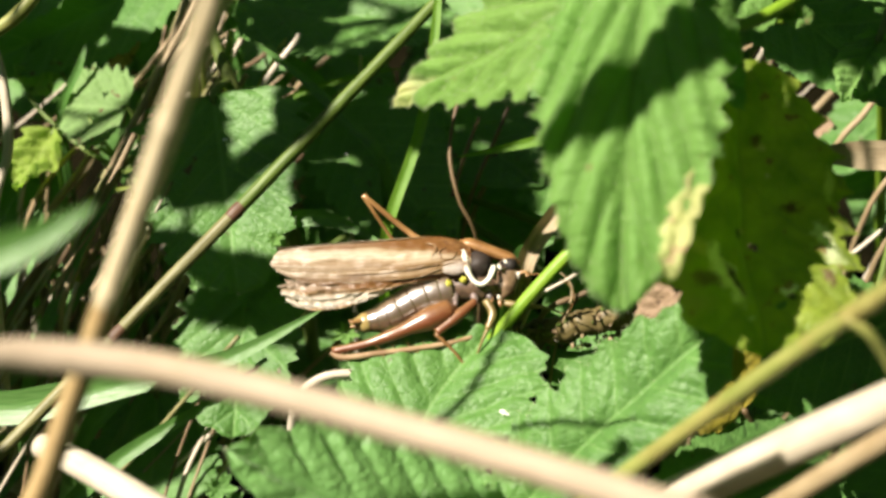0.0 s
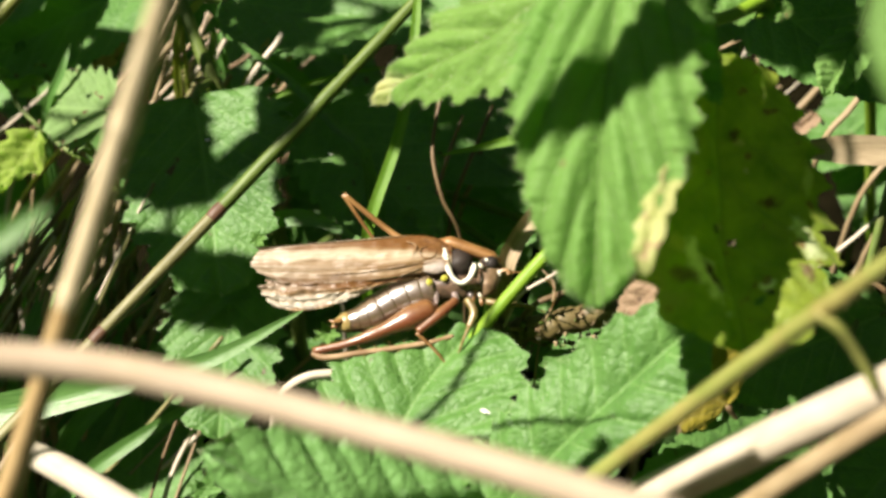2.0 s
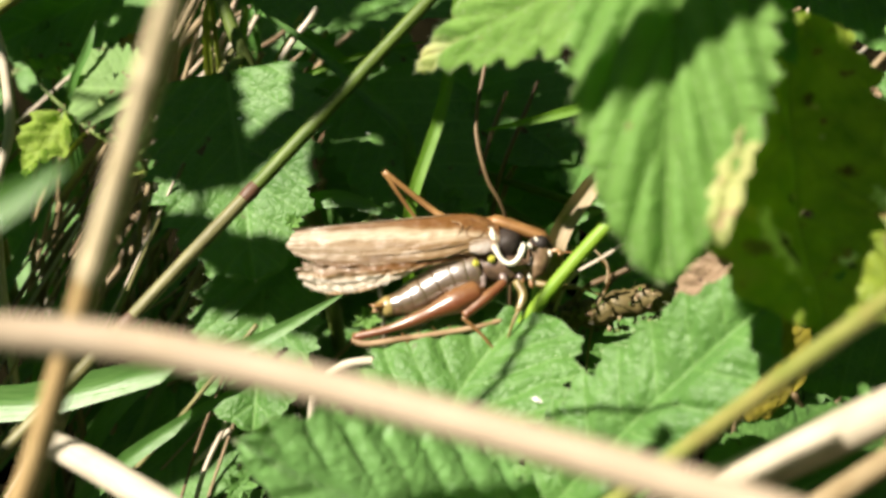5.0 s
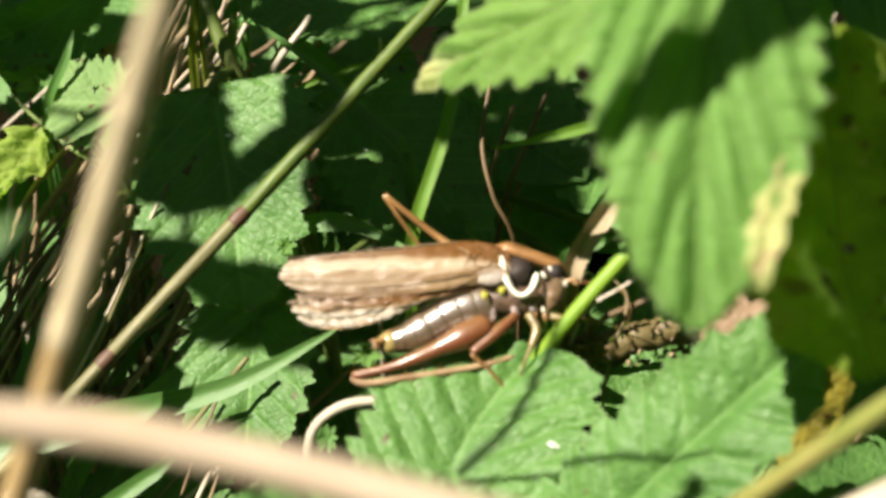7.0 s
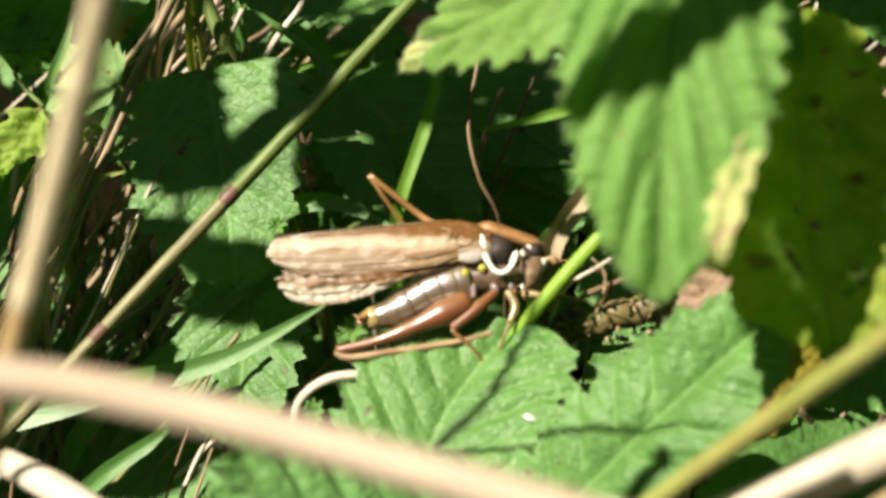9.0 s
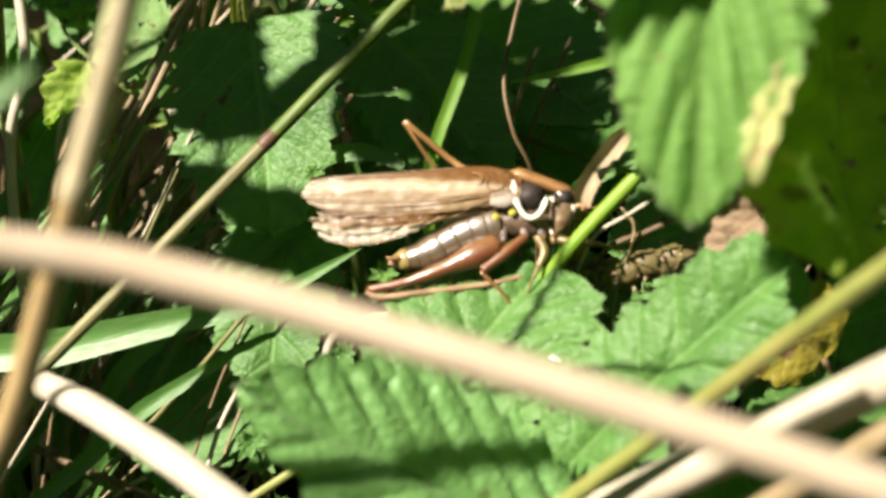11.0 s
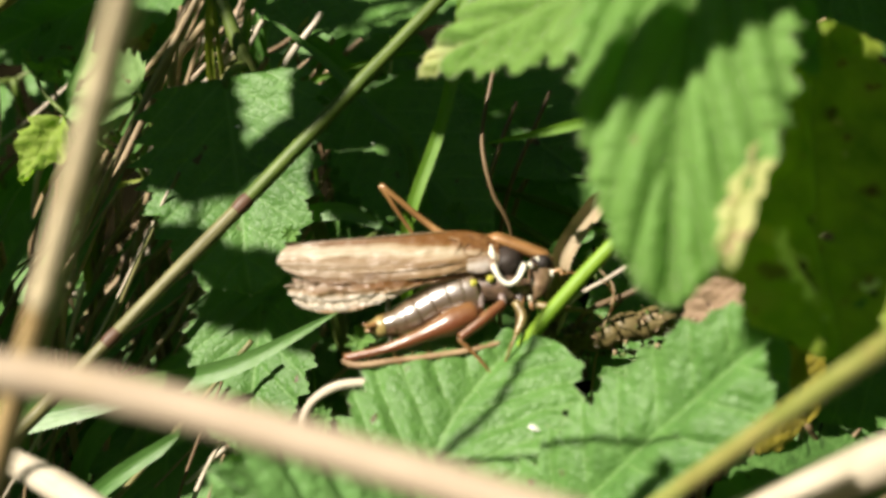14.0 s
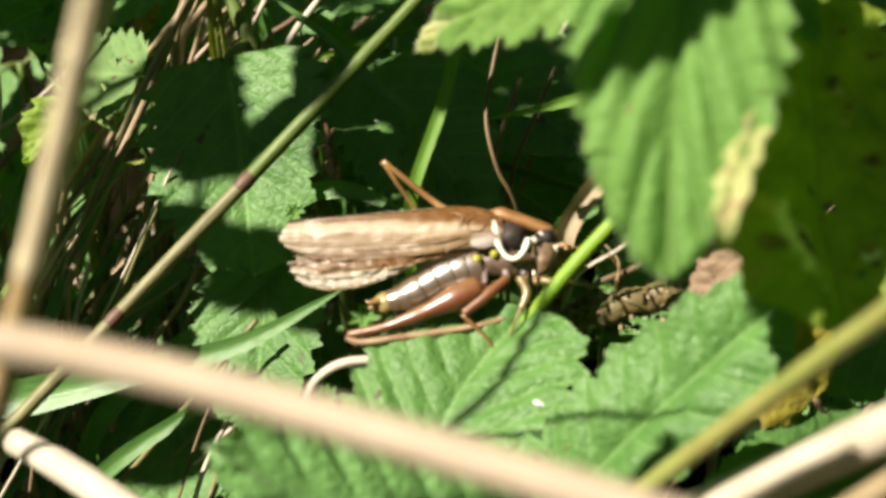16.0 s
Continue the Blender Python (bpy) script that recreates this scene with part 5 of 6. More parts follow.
# ---- straws ----
def straws():
    grass_plant("green_shoot", [drop((-1.4, -2.8, 61.0)), (2.0, -5.2, 73.2), (4.4, -6.7, 79.3), (8.1, -5.0, 83.9), (12.8, -1.8, 87.8), (17.5, 1.5, 91.1), (22.1, 6.8, 92.5)], [(0, 0.6), (0.5, 0.62), (1, 0.5)], BRIGHTSTALK, "bright green grass shoot before the cricket's head", nodes=(0.25,), sides=12)
    for points, half, mat, label in (
        ([drop((-49.3, 15.3, 48.2)), (-42.7, 12.9, 63.5), (-39.0, 18.8, 71.5), (-31.4, 28.3, 83.5), (-27.5, 33.2, 89.0), (-25.3, 36.4, 92.6)], 0.36, STRAW, "thin tan straw leaning in the sward"),
        ([drop((-56.0, 29.6, 43.1)), (-48.5, 25.6, 56.6), (-42.0, 29.5, 63.9), (-35.7, 34.6, 69.6)], 0.5, BROWN, "brown dry stalk in the shade"),
        ([drop((-54.6, 30.7, 44.4)), (-47.7, 32.7, 60.1), (-44.6, 35.0, 64.1), (-41.4, 38.0, 67.4)], 0.5, STRAW, "tan dry stalk leaning in the sward"),
        ([drop((-53.5, 38.2, 37.7)), (-44.1, 33.2, 53.1), (-35.8, 35.9, 59.1), (-29.3, 38.8, 62.3)], 0.4, BROWN, "brown straw in the shade"),
        ([drop((-54.6, 10.1, 66.3)), (-43.9, 7.1, 83.9), (-42.3, 10.4, 89.0), (-43.0, 15.2, 94.4), (-45.6, 20.8, 99.1)], 0.5, BLEACHED, "bent bleached stalk among green leaves"),
        ([drop((-25.8, 50.2, 51.0)), (-20.8, 34.0, 77.9), (-16.6, 36.4, 83.5), (-16.1, 37.0, 84.2)], 0.36, BLEACHED, "pale broken straw among dark leaves"),
        ([drop((-33.6, 56.0, 51.5)), (-27.5, 51.0, 67.0), (-22.9, 53.4, 69.6), (-19.1, 57.7, 71.4)], 0.3, BROWN, "thin brown twig in deep shade"),
        ([drop((-70.0, 8.5, 34.7)), (-53.4, 4.2, 44.8), (-44.2, 1.1, 44.4), (-31.0, -3.5, 42.3), (-23.3, -6.1, 39.4)], 0.42, BROWN, "reddish brown straw lying low"),
        ([drop((-57.8, -2.3, 28.6)), (-52.1, -0.1, 34.1), (-46.5, 2.1, 36.5), (-40.3, 4.1, 38.7)], 0.2, STRAW, "thin tan straw lying low"),
        ([drop((-35.9, -15.5, 43.9)), (-29.4, -12.3, 50.4), (-23.8, -10.7, 53.7), (-18.3, -8.3, 56.4), (-12.8, -5.0, 58.5)], 0.45, YELLOWSTALK, "yellow-green stalk low in the sward"),
        ([drop((-50.3, 12.4, 33.0)), (-42.9, 11.0, 43.4), (-36.8, 12.8, 48.4), (-30.4, 16.0, 51.9)], 0.25, STRAW, "thin tan straw lying low"),
        ([drop((1.9, 20.3, 56.7)), (3.5, 15.8, 72.6), (1.7, 16.8, 76.8), (0.7, 20.1, 80.4), (1.5, 24.5, 83.9), (2.4, 27.9, 86.1)], 0.22, BROWN, "reddish brown dry stalk behind the cricket"),
        ([drop((-0.1, 27.1, 55.3)), (0.9, 23.4, 70.6), (2.3, 26.0, 75.1), (4.0, 29.1, 78.5)], 0.26, BROWN, "reddish brown dry stalk behind the cricket"),
        ([drop((0.5, 29.2, 51.6)), (2.8, 26.8, 66.9), (5.8, 31.2, 73.3), (7.5, 33.9, 76.3)], 0.26, BROWN, "dark brown dry stalk behind the cricket"),
        ([drop((6.5, 1.5, 56.7)), (8.4, -2.0, 69.3), (10.6, 0.3, 73.4), (15.4, 4.1, 77.6), (18.5, 6.8, 79.1)], 0.15, BROWN, "thin grey straw before the mossy stem"),
        ([drop((10.6, 2.5, 66.8)), (11.3, -1.1, 74.9), (12.2, -0.8, 78.1), (12.4, 0.6, 79.7), (11.3, 1.5, 80.7)], 0.12, STRAW, "hair-thin curved straw beside the shoot"),
        ([drop((6.2, 2.1, 66.4)), (8.5, -1.4, 79.0), (12.0, -1.1, 82.3), (15.6, -0.3, 84.7)], 0.17, BLEACHED, "pale thin straw crossing behind the green shoot"),
        ([drop((7.2, 1.4, 65.6)), (9.6, -0.6, 76.8), (13.7, 0.8, 78.5), (18.6, 2.2, 80.0)], 0.28, BROWN, "grey-brown straw behind the green shoot"),
        ([drop((-27.1, 41.2, 63.5)), (-24.4, 35.1, 79.1), (-24.2, 36.0, 81.6), (-23.9, 38.0, 83.9)], 0.5, BRIGHTSTALK, "pale green leaf stalk beside the nettle stem"),
        ([drop((-37.5, 45.1, 60.4)), (-32.3, 36.6, 79.3), (-31.0, 37.7, 82.0), (-29.9, 39.4, 83.9)], 0.55, STRAW, "stout tan straw beside the nettle stem"),
        ([drop((-38.1, 49.8, 56.6)), (-33.3, 42.0, 74.9), (-31.4, 42.8, 77.2), (-29.3, 43.4, 79.4)], 0.55, STRAW, "stout tan straw in the shade"),
        # unseen straw high on the sun side, added for its shadow line
        ([drop((-105.0, -43.7, 135.1)), (-98.0, -42.7, 142.2), (-58.2, -29.6, 169.9), (-52.8, -22.6, 173.3), (-51.2, -20.4, 174.2)], 0.4, STRAW, "dry straw leaning over the leaves"),
        ([(-45.5, 10.3, -DROP), (-41.5, 12.3, 65.0), (-39.3, 16.6, 69.0), (-36.6, 22.0, 74.0), (-32.5, 28.3, 80.4), (-29.2, 33.7, 86.9), (-28.4, 37.3, 88.4)], 0.42, STRAW, "long tan straw before the scalloped leaf"),
        # this one and the next are also unseen, added to cast shadows
        ([drop((-112.0, -72.0, 150.0)), (-97.0, -63.0, 192.0), (-69.0, -51.0, 181.0), (-62.0, -47.0, 177.0), (-55.0, -44.0, 175.0), (-40.0, -38.0, 171.0)], 0.9, STRAW, "stout dry straw leaning over the sunlit leaf"),
        ([drop((-75.0, -26.5, 130.3)), (-70.0, -25.9, 133.9), (-32.3, -27.4, 137.3), (-18.8, -31.1, 140.7)], 0.22, STRAW, "thin straw reaching over the leaves"),
        ([drop((-16.3, -8.6, 60.5)), (-14.5, -10.1, 70.8), (-13.7, -8.6, 74.0), (-11.4, -8.1, 76.0), (-8.6, -7.8, 76.3), (-6.2, -8.0, 76.1)], 0.42, BLEACHED, "curled pale withered stalk"),
        ([drop((-37.5, 45.1, 60.4)), (-32.0, 35.3, 79.4), (-29.5, 38.8, 84.7), (-27.0, 42.0, 88.4)], 0.42, STRAW, "broken tan straw beside nettle stem"),
        ([drop((39.2, 51.1, 52.1)), (39.8, 47.4, 64.4), (43.9, 48.9, 67.6)], 0.4, STRAW, "short tan straw in broken shade"),
        ([drop((42.2, 48.1, 48.7)), (41.9, 43.6, 63.2), (45.6, 45.4, 66.7), (49.5, 48.2, 69.8)], 0.5, STRAW, "short tan straw in broken shade"),
        ([drop((49.7, 48.0, 48.7)), (47.3, 38.1, 67.6), (50.2, 39.8, 70.9), (54.6, 43.9, 75.4)], 0.4, STRAW, "grey straw in broken shade"),
        ([drop((50.2, 35.7, 49.9)), (51.3, 33.3, 62.3), (54.9, 35.4, 67.5)], 0.35, STRAW, "tan straw in shade"),
        ([drop((53.1, 33.8, 47.8)), (52.3, 27.6, 61.9), (55.7, 28.3, 65.7), (61.0, 31.4, 69.1)], 0.4, STRAW, "tan straw in shade"),
        ([drop((44.1, 13.3, 55.0)), (46.7, 12.1, 68.6), (52.0, 9.7, 65.8), (60.0, 8.0, 64.0)], 0.3, BROWN, "brown straw in shade"),
        ([drop((-57.9, 32.6, 76.4)), (-49.8, 28.9, 87.2), (-45.0, 29.9, 91.3), (-41.4, 32.6, 94.3)], 0.8, YELLOWSTALK, "stout olive stalk under nettle leaves"),
        ([drop((18.8, 19.4, 31.8)), (24.1, -7.7, 52.6), (27.1, -6.5, 55.4), (28.6, -5.4, 56.6)], 0.4, STRAW, "short tan straw low in the sward"),
    ):
        grass_plant("straw", points, [(0, half), (0.7, half), (1, half * 0.8)], mat, label, sides=8, group="single straws in the sward")
    # the tangle behind: thinner straws, most of them leaning the same way
    rnd = random.Random(5)
    for i in range(70):
        if i < 46:
            x, y = rnd.uniform(-62, -22), rnd.uniform(-38, 24)
        elif i < 58:
            x, y = rnd.uniform(20, 60), rnd.uniform(-30, 26)
        else:
            x, y = rnd.uniform(-25, 25), rnd.uniform(-36, 34)
        w, a, n = rnd.uniform(-62, -34), radians(rnd.gauss(56, 14)), rnd.uniform(9, 20)
        dx, dy = math.cos(a) * n, math.sin(a) * n
        lo, hi = bank(x - dx, y - dy, w + rnd.uniform(-4, 4)), bank(x + dx, y + dy, w + rnd.uniform(-2, 6))
        mid = (lo + hi) / 2 + Vector((rnd.uniform(-1, 1), 0, rnd.uniform(-1, 1)))
        half = rnd.uniform(0.16, 0.42)
        foot = (lo[0] - dx * 0.3, lo[1] - 3, -DROP)
        grass_plant("straw", [foot, lo, mid, hi], [(0, half), (1, half * 0.7)], rnd.choice((STRAW, STRAW, BROWN, BLEACHED)), "thin dry straw in the tangle", sides=6, group="straws in the tangle")


RIGHT, RISE, TOWARD, MIDDLE = Vector((1.00, 0.00, 0.00)), Vector((0.00, 0.67, 0.74)), Vector((0.00, -0.74, 0.67)), Vector((0.0, 0.0, 85.0))


def bank(x, y, w):
    """A place by its offset from the cricket: along, up the slope of the sward, and out of it."""
    return MIDDLE + RIGHT * x + RISE * y + TOWARD * w


straws()


def mossy_stem():
    p = thing("mossy_stem", drop((2.3, -1.7, 68.2)), "old brown mossy stem with bristly hairs", "stem")
    path = [drop((1.2, -1.1, 62.9)), (3.6, -0.8, 73.7), (7.8, -1.1, 74.8), (11.8, -0.7, 75.2), (15.7, -0.1, 75.9), (21.4, 1.7, 74.9), (29.4, 6.0, 70.8)]
    part("stem", rod(path, [(0, 0.7), (0.3, 1.15), (0.7, 1.3), (1, 0.9)], 10, 14, wobble=0.3, seed=3), MOSSY, p)
    rnd = random.Random(9)
    line = spline(path, 10)
    for i in range(70):
        q = line[rnd.randrange(10, len(line) - 6)]
        d = Vector((rnd.uniform(-1, 1), rnd.uniform(-1, 0.2), rnd.uniform(0.0, 1))).normalized()
        part("bristle", rod([q + d * 0.6, q + d * rnd.uniform(1.3, 2.4) + Vector((rnd.uniform(-0.4, 0.4), 0, 0))], [(0, 0.05), (1, 0.015)], 2, 5), rnd.choice((BLEACHED, BROWN, STRAW)), p)
    for i in range(190):
        q = line[rnd.randrange(6, len(line) - 6)] + Vector((rnd.uniform(-0.8, 0.8), rnd.uniform(-0.6, 0.6), rnd.uniform(-3.0, 1.4)))
        d = Vector((rnd.uniform(-1, 1), -0.6, rnd.uniform(-0.4, 1))).normalized()
        part("moss_tuft", rod([q + d * 0.5, q + d * 1.0, q + d * rnd.uniform(1.2, 1.7)], [(0, 0.12), (0.5, rnd.uniform(0.12, 0.3)), (1, 0.04)], 3, 6, wobble=0.14, seed=i), rnd.choice((MOSSY, MOSSY, STRAW, BROWN, OLIVE)), p)


mossy_stem()


def sprig(centre, size, seed, material):
    """A tiny sprig of narrow leaflets."""
    p = thing("moss_sprig", drop(centre), "tiny bright green moss sprig", "moss", "moss sprigs")
    part("stem", rod([drop(centre), V(centre) - TOWARD * 2, centre], [(0, 0.15), (1, 0.12)], 5, 6), material, p)
    rnd = random.Random(seed)
    for i in range(9):
        a = 2 * math.pi * i / 9 + rnd.uniform(-0.2, 0.2)
        d = RIGHT * math.cos(a) + RISE * math.sin(a) + TOWARD * rnd.uniform(0.1, 0.7)
        part("leaflet", leaf(centre, V(centre) + d * size * rnd.uniform(0.7, 1.1), TOWARD, size * 0.42, teeth=4, tooth=0.4, nu=14, nv=6, quilt=0.05, wave=0.1, seed=i), material, p)


for where, size, seed, mat in (((-9.2, -4.6, 78.4), 1.4, 1, PALE), ((-23.0, -3.2, 51.6), 2.2, 2, NETTLE), ((-20.6, -7.6, 49.6), 1.6, 3, NETTLE), ((-30.6, -8.6, 48.6), 1.8, 4, NETTLE), ((-23.0, -6.1, 57.3), 2.0, 5, NETTLE),
                               ((-17.5, 12.6, 75.1), 1.0, 6, PALE), ((-1.9, 20.1, 71.5), 1.6, 7, NETTLE), ((33.8, 2.8, 67.2), 2.0, 8, NETTLE), ((-13.4, -4.5, 68.1), 1.4, 9, NETTLE)):
    sprig(where, size, seed, mat)


# ---- flecks on the leaves ----
FLECK = shell_material("white_fleck", (0.55, 0.56, 0.50), (0.75, 0.75, 0.70), 900.0, 0.6)


def fleck(centre, along, size, label):
    p = thing("pale_fleck", centre, label, "debris", "flecks on the leaves")
    d = Vector(along).normalized() * size
    part("chip", rod([V(centre) - d, V(centre), V(centre) + d], [(0, size * 0.25), (0.4, size * 0.6), (1, size * 0.2)], 5, 8, flat=0.4, wobble=size * 0.08), FLECK, p)


fleck((5.5, -15.3, 79.1), (1.00, -0.33, -0.37), 0.5, "white fleck on the sunlit nettle leaf")
fleck((-23.1, 22.6, 80.4), (1.00, 0.00, 0.00), 0.45, "white fleck on the shaded nettle leaf")
fleck((-10.9, 29.5, 72.8), (1.00, -0.33, -0.37), 0.4, "pale fleck on a dark nettle leaf")


# ---- undergrowth in the shade ----
def undergrowth():
    rnd = random.Random(21)
    for i in range(13):
        x, y, w = -66 + (i % 7) * 22 + rnd.uniform(-5, 5), (30 if i < 7 else -12) + rnd.uniform(-9, 9), rnd.uniform(-72, -56)
        top = bank(x, y, w)
        foot = (top[0], top[1] + 4, -DROP)
        leaves = []
        for k in range(4):
            base = top + RIGHT * rnd.uniform(-3, 3) + RISE * rnd.uniform(-3, 3)
            a = rnd.uniform(0, 2 * math.pi)
            tip = base + (RIGHT * math.cos(a) + RISE * math.sin(a)) * rnd.uniform(16, 24) + TOWARD * rnd.uniform(-4, 6)
            face_to = TOWARD + RISE * rnd.uniform(0.0, 0.7) + RIGHT * rnd.uniform(-0.4, 0.4)
            leaves.append((base, tip, face_to, rnd.uniform(11, 17), NETTLE, dict(seed=100 + i * 4 + k, nu=60, nv=14, teeth=10)))
        plant("nettle_plant", [foot, Vector(foot).lerp(top, 0.5), top], 0.6, leaves, "low nettle deep in the shade")


undergrowth()

# ---- unseen nettle shoots added overhead to shade the sward ----
def overhead():
    # every leaf is added out of view to block sun; holes let flecks through
    plant("nettle_plant", [drop((-165.0, -4.4, 169.7)), (-160.0, -2.6, 201.7), (-120.0, 13.3, 210.3), (-88.0, 21.1, 210.0), (-60.0, 25.2, 211.7), (-30.0, 24.4, 213.7), (0.0, 18.6, 216.3), (30.0, 8.7, 217.2)], 0.9, [
        ((-77.5, 6.3, 192.3), (-97.8, -2.0, 184.5), SUN_FROM, 3.4, NETTLE, dict(seed=61, broad=(0.4, 0.5))),
        ((-92.8, 12.9, 186.2), (-92.8, 0.4, 175.5), SUN_FROM, 11.0, NETTLE, dict(seed=62, teeth=8, tooth=0.3, broad=(0.3, 0.34))),
        ((-71.5, 5.1, 189.4), (-86.5, 4.3, 190.1), SUN_FROM, 8.0, NETTLE, dict(seed=63, broad=(0.4, 0.5))),
        ((-101.5, -5.6, 179.0), (-90.6, -5.4, 179.2), SUN_FROM, 5.0, NETTLE, dict(seed=64, broad=(0.4, 0.5))),
        ((-51.0, 22.4, 190.7), (-81.8, 11.4, 184.5), SUN_FROM, 14.0, NETTLE, dict(seed=65, broad=(0.4, 0.4), holes=((0.3, 0.4, 0.8), (0.45, -0.5, 0.7), (0.62, 0.1, 0.8), (0.8, -0.3, 0.7)))),
        ((-70.3, 2.6, 183.7), (-81.8, -2.2, 181.4), SUN_FROM, 8.0, NETTLE, dict(seed=66, broad=(0.4, 0.4))),
        ((-38.7, 22.4, 190.7), (-53.7, 14.7, 185.2), SUN_FROM, 9.0, NETTLE, dict(seed=81, broad=(0.4, 0.4))),
        ((-62.0, 12.5, 180.0), (-79.0, 4.0, 179.5), SUN_FROM, 13.0, NETTLE, dict(seed=82, broad=(0.4, 0.4), holes=((0.25, -0.4, 0.8), (0.5, 0.35, 0.7), (0.7, -0.2, 0.9)))),
        ((-47.8, 1.9, 176.9), (-61.9, -4.2, 179.1), SUN_FROM, 8.0, NETTLE, dict(seed=83, broad=(0.4, 0.4))),
        ((-91.5, 22.8, 188.1), (-78.5, 22.2, 187.4), SUN_FROM, 7.5, NETTLE, dict(seed=67, broad=(0.4, 0.5))),
        ((-101.9, 6.5, 155.0), (-123.0, 11.0, 162.0), SUN_FROM, 10.0, NETTLE, dict(seed=70, broad=(0.4, 0.45))),
        ((-100.5, 2.6, 149.3), (-123.4, 10.5, 158.0), SUN_FROM, 15.0, NETTLE, dict(seed=71, broad=(0.4, 0.45))),
        ((-99.0, -8.1, 144.9), (-123.4, -1.7, 152.0), SUN_FROM, 15.0, NETTLE, dict(seed=72, broad=(0.4, 0.45))),
        ((-104.6, 26.5, 171.0), (-123.4, 34.4, 180.6), SUN_FROM, 11.0, NETTLE, dict(seed=73)),
        ((-111.4, 3.4, 175.4), (-124.3, 7.6, 180.2), SUN_FROM, 7.0, NETTLE, dict(seed=79)),
        ((-136.6, 16.7, 149.5), (-108.6, 8.6, 140.5), SUN_FROM, 17.0, NETTLE, dict(seed=85, broad=(0.4, 0.4))),
        ((-135.1, 31.9, 166.4), (-108.6, 22.8, 156.2), SUN_FROM, 17.0, NETTLE, dict(seed=84, broad=(0.4, 0.4))),
        ((-113.6, 47.4, 154.8), (-89.6, 54.1, 162.2), SUN_FROM, 14.0, NETTLE, dict(seed=88, broad=(0.4, 0.4))),
        ((-91.9, 27.3, 188.2), (-79.2, 26.9, 190.8), SUN_FROM, 5.0, NETTLE, dict(seed=90, broad=(0.4, 0.5))),
        ((-25.0, -20.2, 191.5), (-18.1, -25.7, 185.3), SUN_FROM, 7.0, NETTLE, dict(seed=91, broad=(0.4, 0.5))),
        ((-21.0, -11.6, 177.1), (-15.4, -11.2, 177.5), SUN_FROM, 5.0, NETTLE, dict(seed=92, broad=(0.4, 0.5))),
        ((-101.2, -10.9, 134.3), (-127.6, -4.0, 142.0), SUN_FROM, 16.0, NETTLE, dict(seed=93, broad=(0.4, 0.45))),
        ((-101.3, -14.6, 122.7), (-129.2, -7.9, 130.1), SUN_FROM, 16.0, NETTLE, dict(seed=94, broad=(0.4, 0.45))),
        ((-139.0, 2.2, 121.4), (-109.9, 8.6, 128.5), SUN_FROM, 17.0, NETTLE, dict(seed=95, broad=(0.4, 0.45))),
        ((-146.5, 27.6, 103.9), (-110.5, 16.6, 97.7), SUN_FROM, 22.0, NETTLE, dict(seed=96, broad=(0.4, 0.45))),
        ((-144.5, 11.1, 94.5), (-106.5, 8.4, 91.6), SUN_FROM, 16.0, NETTLE, dict(seed=97, broad=(0.4, 0.45))),
        ((-109.1, -29.3, 158.2), (-89.4, -30.9, 155.3), SUN_FROM, 8.0, NETTLE, dict(seed=74)),
        ((-108.0, -9.6, 150.0), (-92.0, -10.4, 150.0), SUN_FROM, 7.5, NETTLE, dict(seed=55)),
        ((-151.0, 34.0, 161.0), (-130.0, 35.5, 162.0), SUN_FROM, 10.0, NETTLE, dict(seed=60)),
        ((-107.0, 31.0, 158.0), (-86.0, 32.0, 161.0), SUN_FROM, 8.5, NETTLE, dict(seed=56, holes=((0.45, 0.3, 0.7), (0.6, -0.4, 0.6)))),
        ((-8.5, 2.6, 189.3), (-31.6, 1.9, 188.5), SUN_FROM, 15.0, NETTLE, dict(seed=75)),
        ((-86.9, 45.3, 163.8), (-62.9, 50.0, 169.0), SUN_FROM, 13.0, NETTLE, dict(seed=86, broad=(0.4, 0.4))),
        ((-82.6, 13.6, 172.6), (-67.6, 17.6, 177.3), SUN_FROM, 7.0, NETTLE, dict(seed=87, broad=(0.4, 0.4))),
        ((-94.5, -8.0, 179.7), (-83.5, -8.4, 178.9), SUN_FROM, 6.2, NETTLE, dict(seed=99, broad=(0.4, 0.5))),
        ((-20.9, -25.3, 201.3), (-41.8, -34.3, 189.8), SUN_FROM, 5.5, NETTLE, dict(seed=80, broad=(0.3, 0.6))),
    ], "tall nettle shoot arching over the sward")
    # a second unseen plant, added to keep sun off the straws on the left
    plant("nettle_plant", [drop((-84.0, 8.0, 60.0)), (-82.0, 6.0, 90.0), (-77.0, 5.0, 122.0)], 0.9, [
        ((-77.0, 15.0, 95.0), (-62.0, 10.0, 103.0), SUN_FROM, 12.0, NETTLE, dict(seed=201, nu=60, nv=14)),
        ((-77.0, 2.0, 104.0), (-61.0, 1.0, 113.0), SUN_FROM, 11.0, NETTLE, dict(seed=202, nu=60, nv=14)),
        ((-75.0, 10.0, 115.0), (-60.0, 11.0, 122.0), SUN_FROM, 10.0, NETTLE, dict(seed=203, nu=60, nv=14)),
        ((-78.0, -17.0, 94.0), (-62.0, -14.0, 99.0), SUN_FROM, 12.0, NETTLE, dict(seed=204, nu=60, nv=14)),
        ((-72.0, 3.0, 97.0), (-52.5, 5.5, 93.0), SUN_FROM, 11.0, NETTLE, dict(seed=205, nu=60, nv=14)),
        ((-76.0, 21.0, 104.0), (-62.0, 19.0, 112.0), SUN_FROM, 9.0, NETTLE, dict(seed=206, nu=60, nv=14)),
    ], "nettle standing at the sunny side of the straws")


overhead()


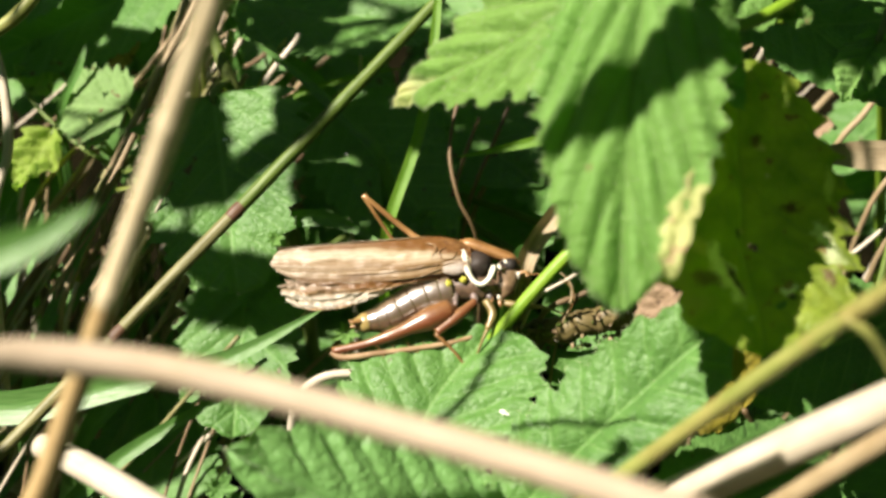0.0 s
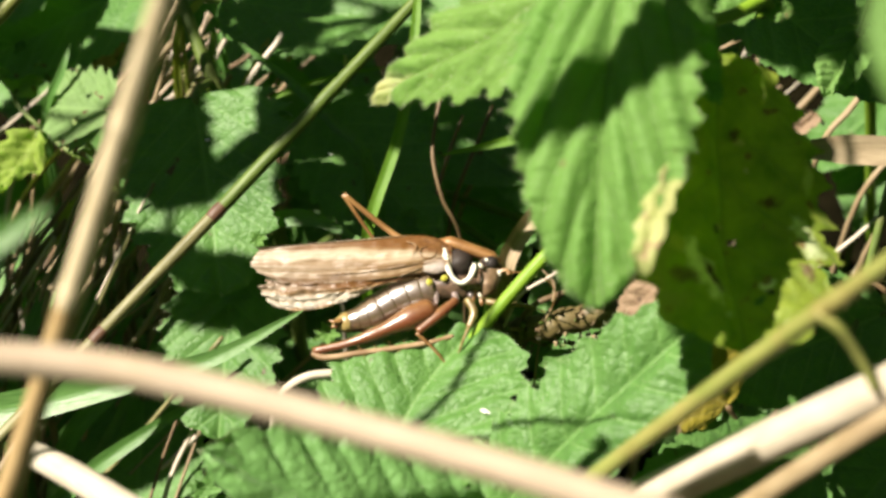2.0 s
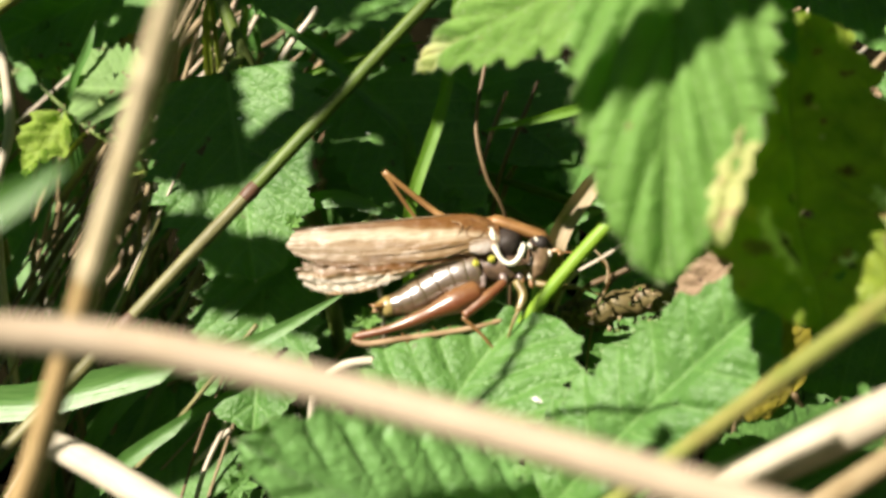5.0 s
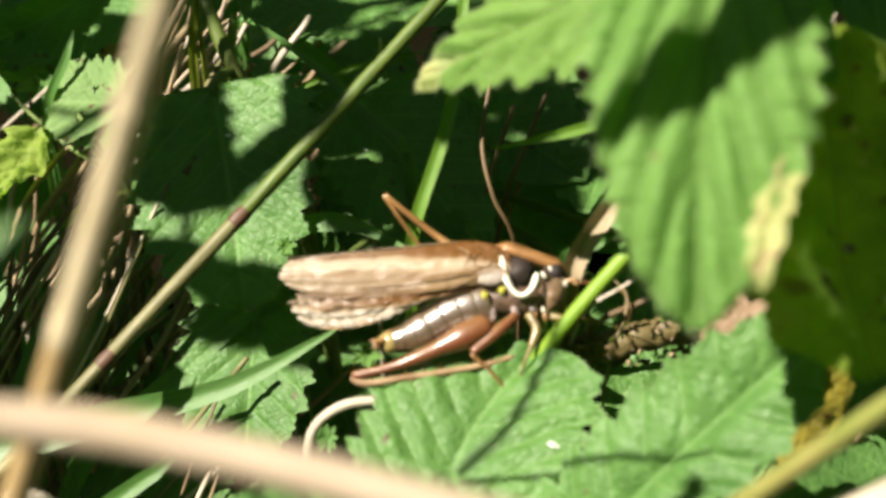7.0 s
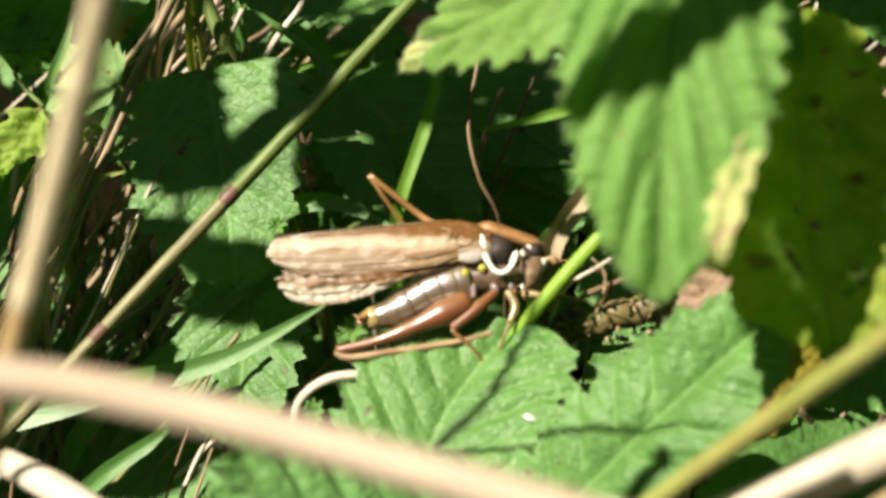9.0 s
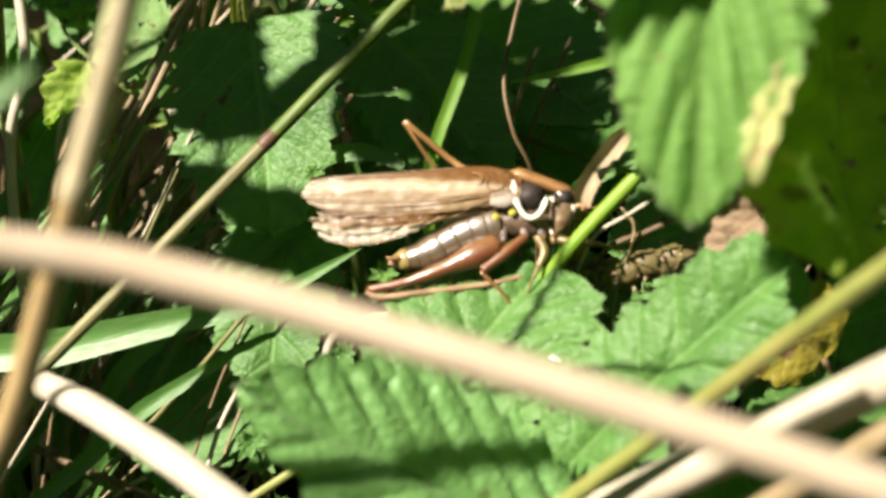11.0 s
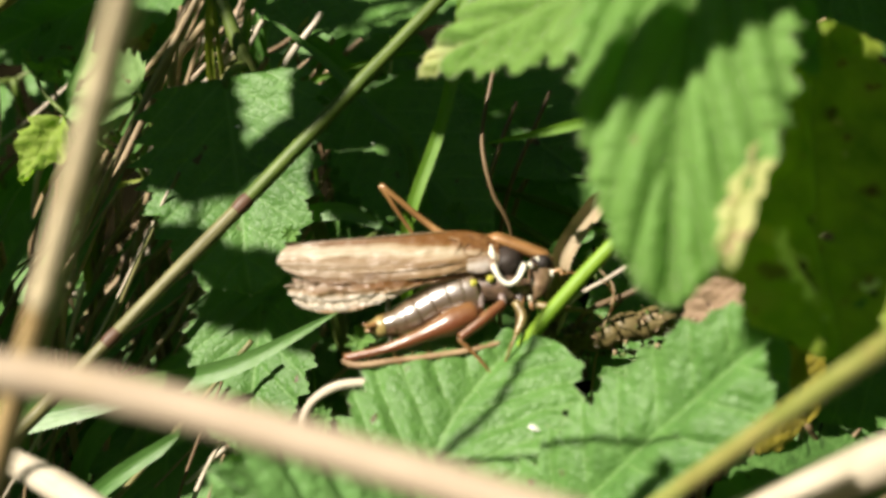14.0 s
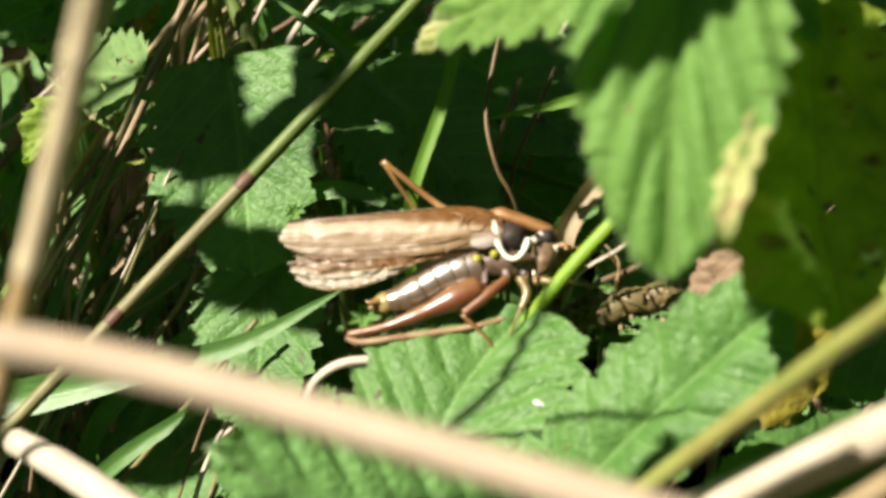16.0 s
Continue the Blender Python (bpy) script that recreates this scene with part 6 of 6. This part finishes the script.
def rooted(lo, hi):
    """The foot of a leaning straw on the ground and two points of it up to lo, in line with hi."""
    d = hi - lo
    low = lo - d * 0.9
    return [(low[0] - d[0] * 0.5, low[1] - d[1] * 0.2, -DROP), low, lo]


def tangle():
    """Grass blades and straws that lean one way at the edge of the sward, most of them in shade."""
    rnd = random.Random(43)
    for i in range(22):
        x, y, w = rnd.uniform(-56, -25), rnd.uniform(-30, -2), rnd.uniform(-46, -20)
        a, n = radians(rnd.gauss(55, 9)), rnd.uniform(11, 19)
        dx, dy = math.cos(a) * n, math.sin(a) * n
        lo, hi = bank(x - dx, y - dy, w - rnd.uniform(0, 6)), bank(x + dx, y + dy, w + rnd.uniform(-3, 4))
        mid = (lo + hi) / 2 + RIGHT * rnd.uniform(-1.5, 1.5) + TOWARD * rnd.uniform(0, 2)
        p = thing("grass_shoot", (lo[0] - dx * 0.2, lo[1] - 2, -DROP), "dark green grass blade leaning in the shade", "grass", "grass blades in the tangle")
        part("blade", blade([(lo[0] - dx * 0.2, lo[1] - 2, -DROP), lo, mid, hi], rnd.uniform(0.5, 1.1), OUT, twist=rnd.uniform(-50, 50), tip=rnd.uniform(0.2, 0.5)), GRASS, p)
    for i in range(40):
        x, y, w = rnd.uniform(-58, -24), rnd.uniform(-30, 1), rnd.uniform(-48, -18)
        a, n = radians(rnd.gauss(57, 12)), rnd.uniform(7, 17)
        dx, dy = math.cos(a) * n, math.sin(a) * n
        lo, hi = bank(x - dx, y - dy, w - rnd.uniform(0, 5)), bank(x + dx, y + dy, w + rnd.uniform(-3, 4))
        mid = (lo + hi) / 2 + RIGHT * rnd.uniform(-0.8, 0.8)
        half = rnd.uniform(0.14, 0.4)
        grass_plant("straw", [*rooted(lo, hi), mid, hi], [(0, half), (1, half * 0.7)], rnd.choice((STRAW, STRAW, DULLSTRAW, BROWN, BLEACHED)), "thin dry straw in the tangle", sides=6, group="straws in the tangle")


tangle()


def straw_bundle():
    """Dry straws that stand together behind the nettle stem, in broken sun."""
    rnd = random.Random(58)
    for i in range(16):
        x, y, w = rnd.uniform(-34, -26), rnd.uniform(15, 24), rnd.uniform(-42, -35)
        a, n = radians(rnd.gauss(58, 8)), rnd.uniform(5, 9)
        dx, dy = math.cos(a) * n, math.sin(a) * n
        lo, hi = bank(x - dx, y - dy, w - 2), bank(x + dx, y + dy, w + rnd.uniform(-1, 2))
        half = rnd.uniform(0.24, 0.5)
        grass_plant("straw", [*rooted(lo, hi), (lo + hi) / 2 + RIGHT * rnd.uniform(-0.3, 0.3), hi], [(0, half), (1, half * 0.75)], rnd.choice((STRAW, PINKSTRAW, STRAW, BLEACHED, DULLSTRAW)), "dry straw standing behind the nettle stem", sides=8, group="straws behind the nettle stem")


straw_bundle()


def motions():
    walk(CRICKET, [(0.0, Matrix.Translation(CRICKET.location)), (16.0, Matrix.Translation(CRICKET.location))])
    # the upright dry stem and the broad-leaved nettle rock a little in the air, each about its root
    foot = Matrix.Translation(UPRIGHT.location)
    walk(UPRIGHT, [(t, foot @ Matrix.Rotation(radians(a), 4, "Y")) for t, a in ((0.0, 0.0), (2.5, 0.0), (4.5, 0.0), (6.0, 0.08), (7.0, 0.2), (7.4, -0.3), (8.0, -0.25), (9.0, 0.0), (10.5, 0.12), (11.5, 0.25), (12.5, 0.32), (14.5, 0.42), (16.0, 0.35))])
    root = Matrix.Translation(SWAYING.location)
    walk(SWAYING, [(t, root @ Matrix.Rotation(radians(a), 4, "Y")) for t, a in ((0.0, -0.25), (0.5, -0.28), (2.5, -0.15), (4.0, -0.05), (5.5, -0.12), (7.0, -0.28), (7.5, -0.3), (9.0, -0.12), (10.2, 0.12), (11.5, 0.4), (12.2, 0.5), (13.5, 0.35), (14.5, 0.2), (16.0, 0.15))])


motions()
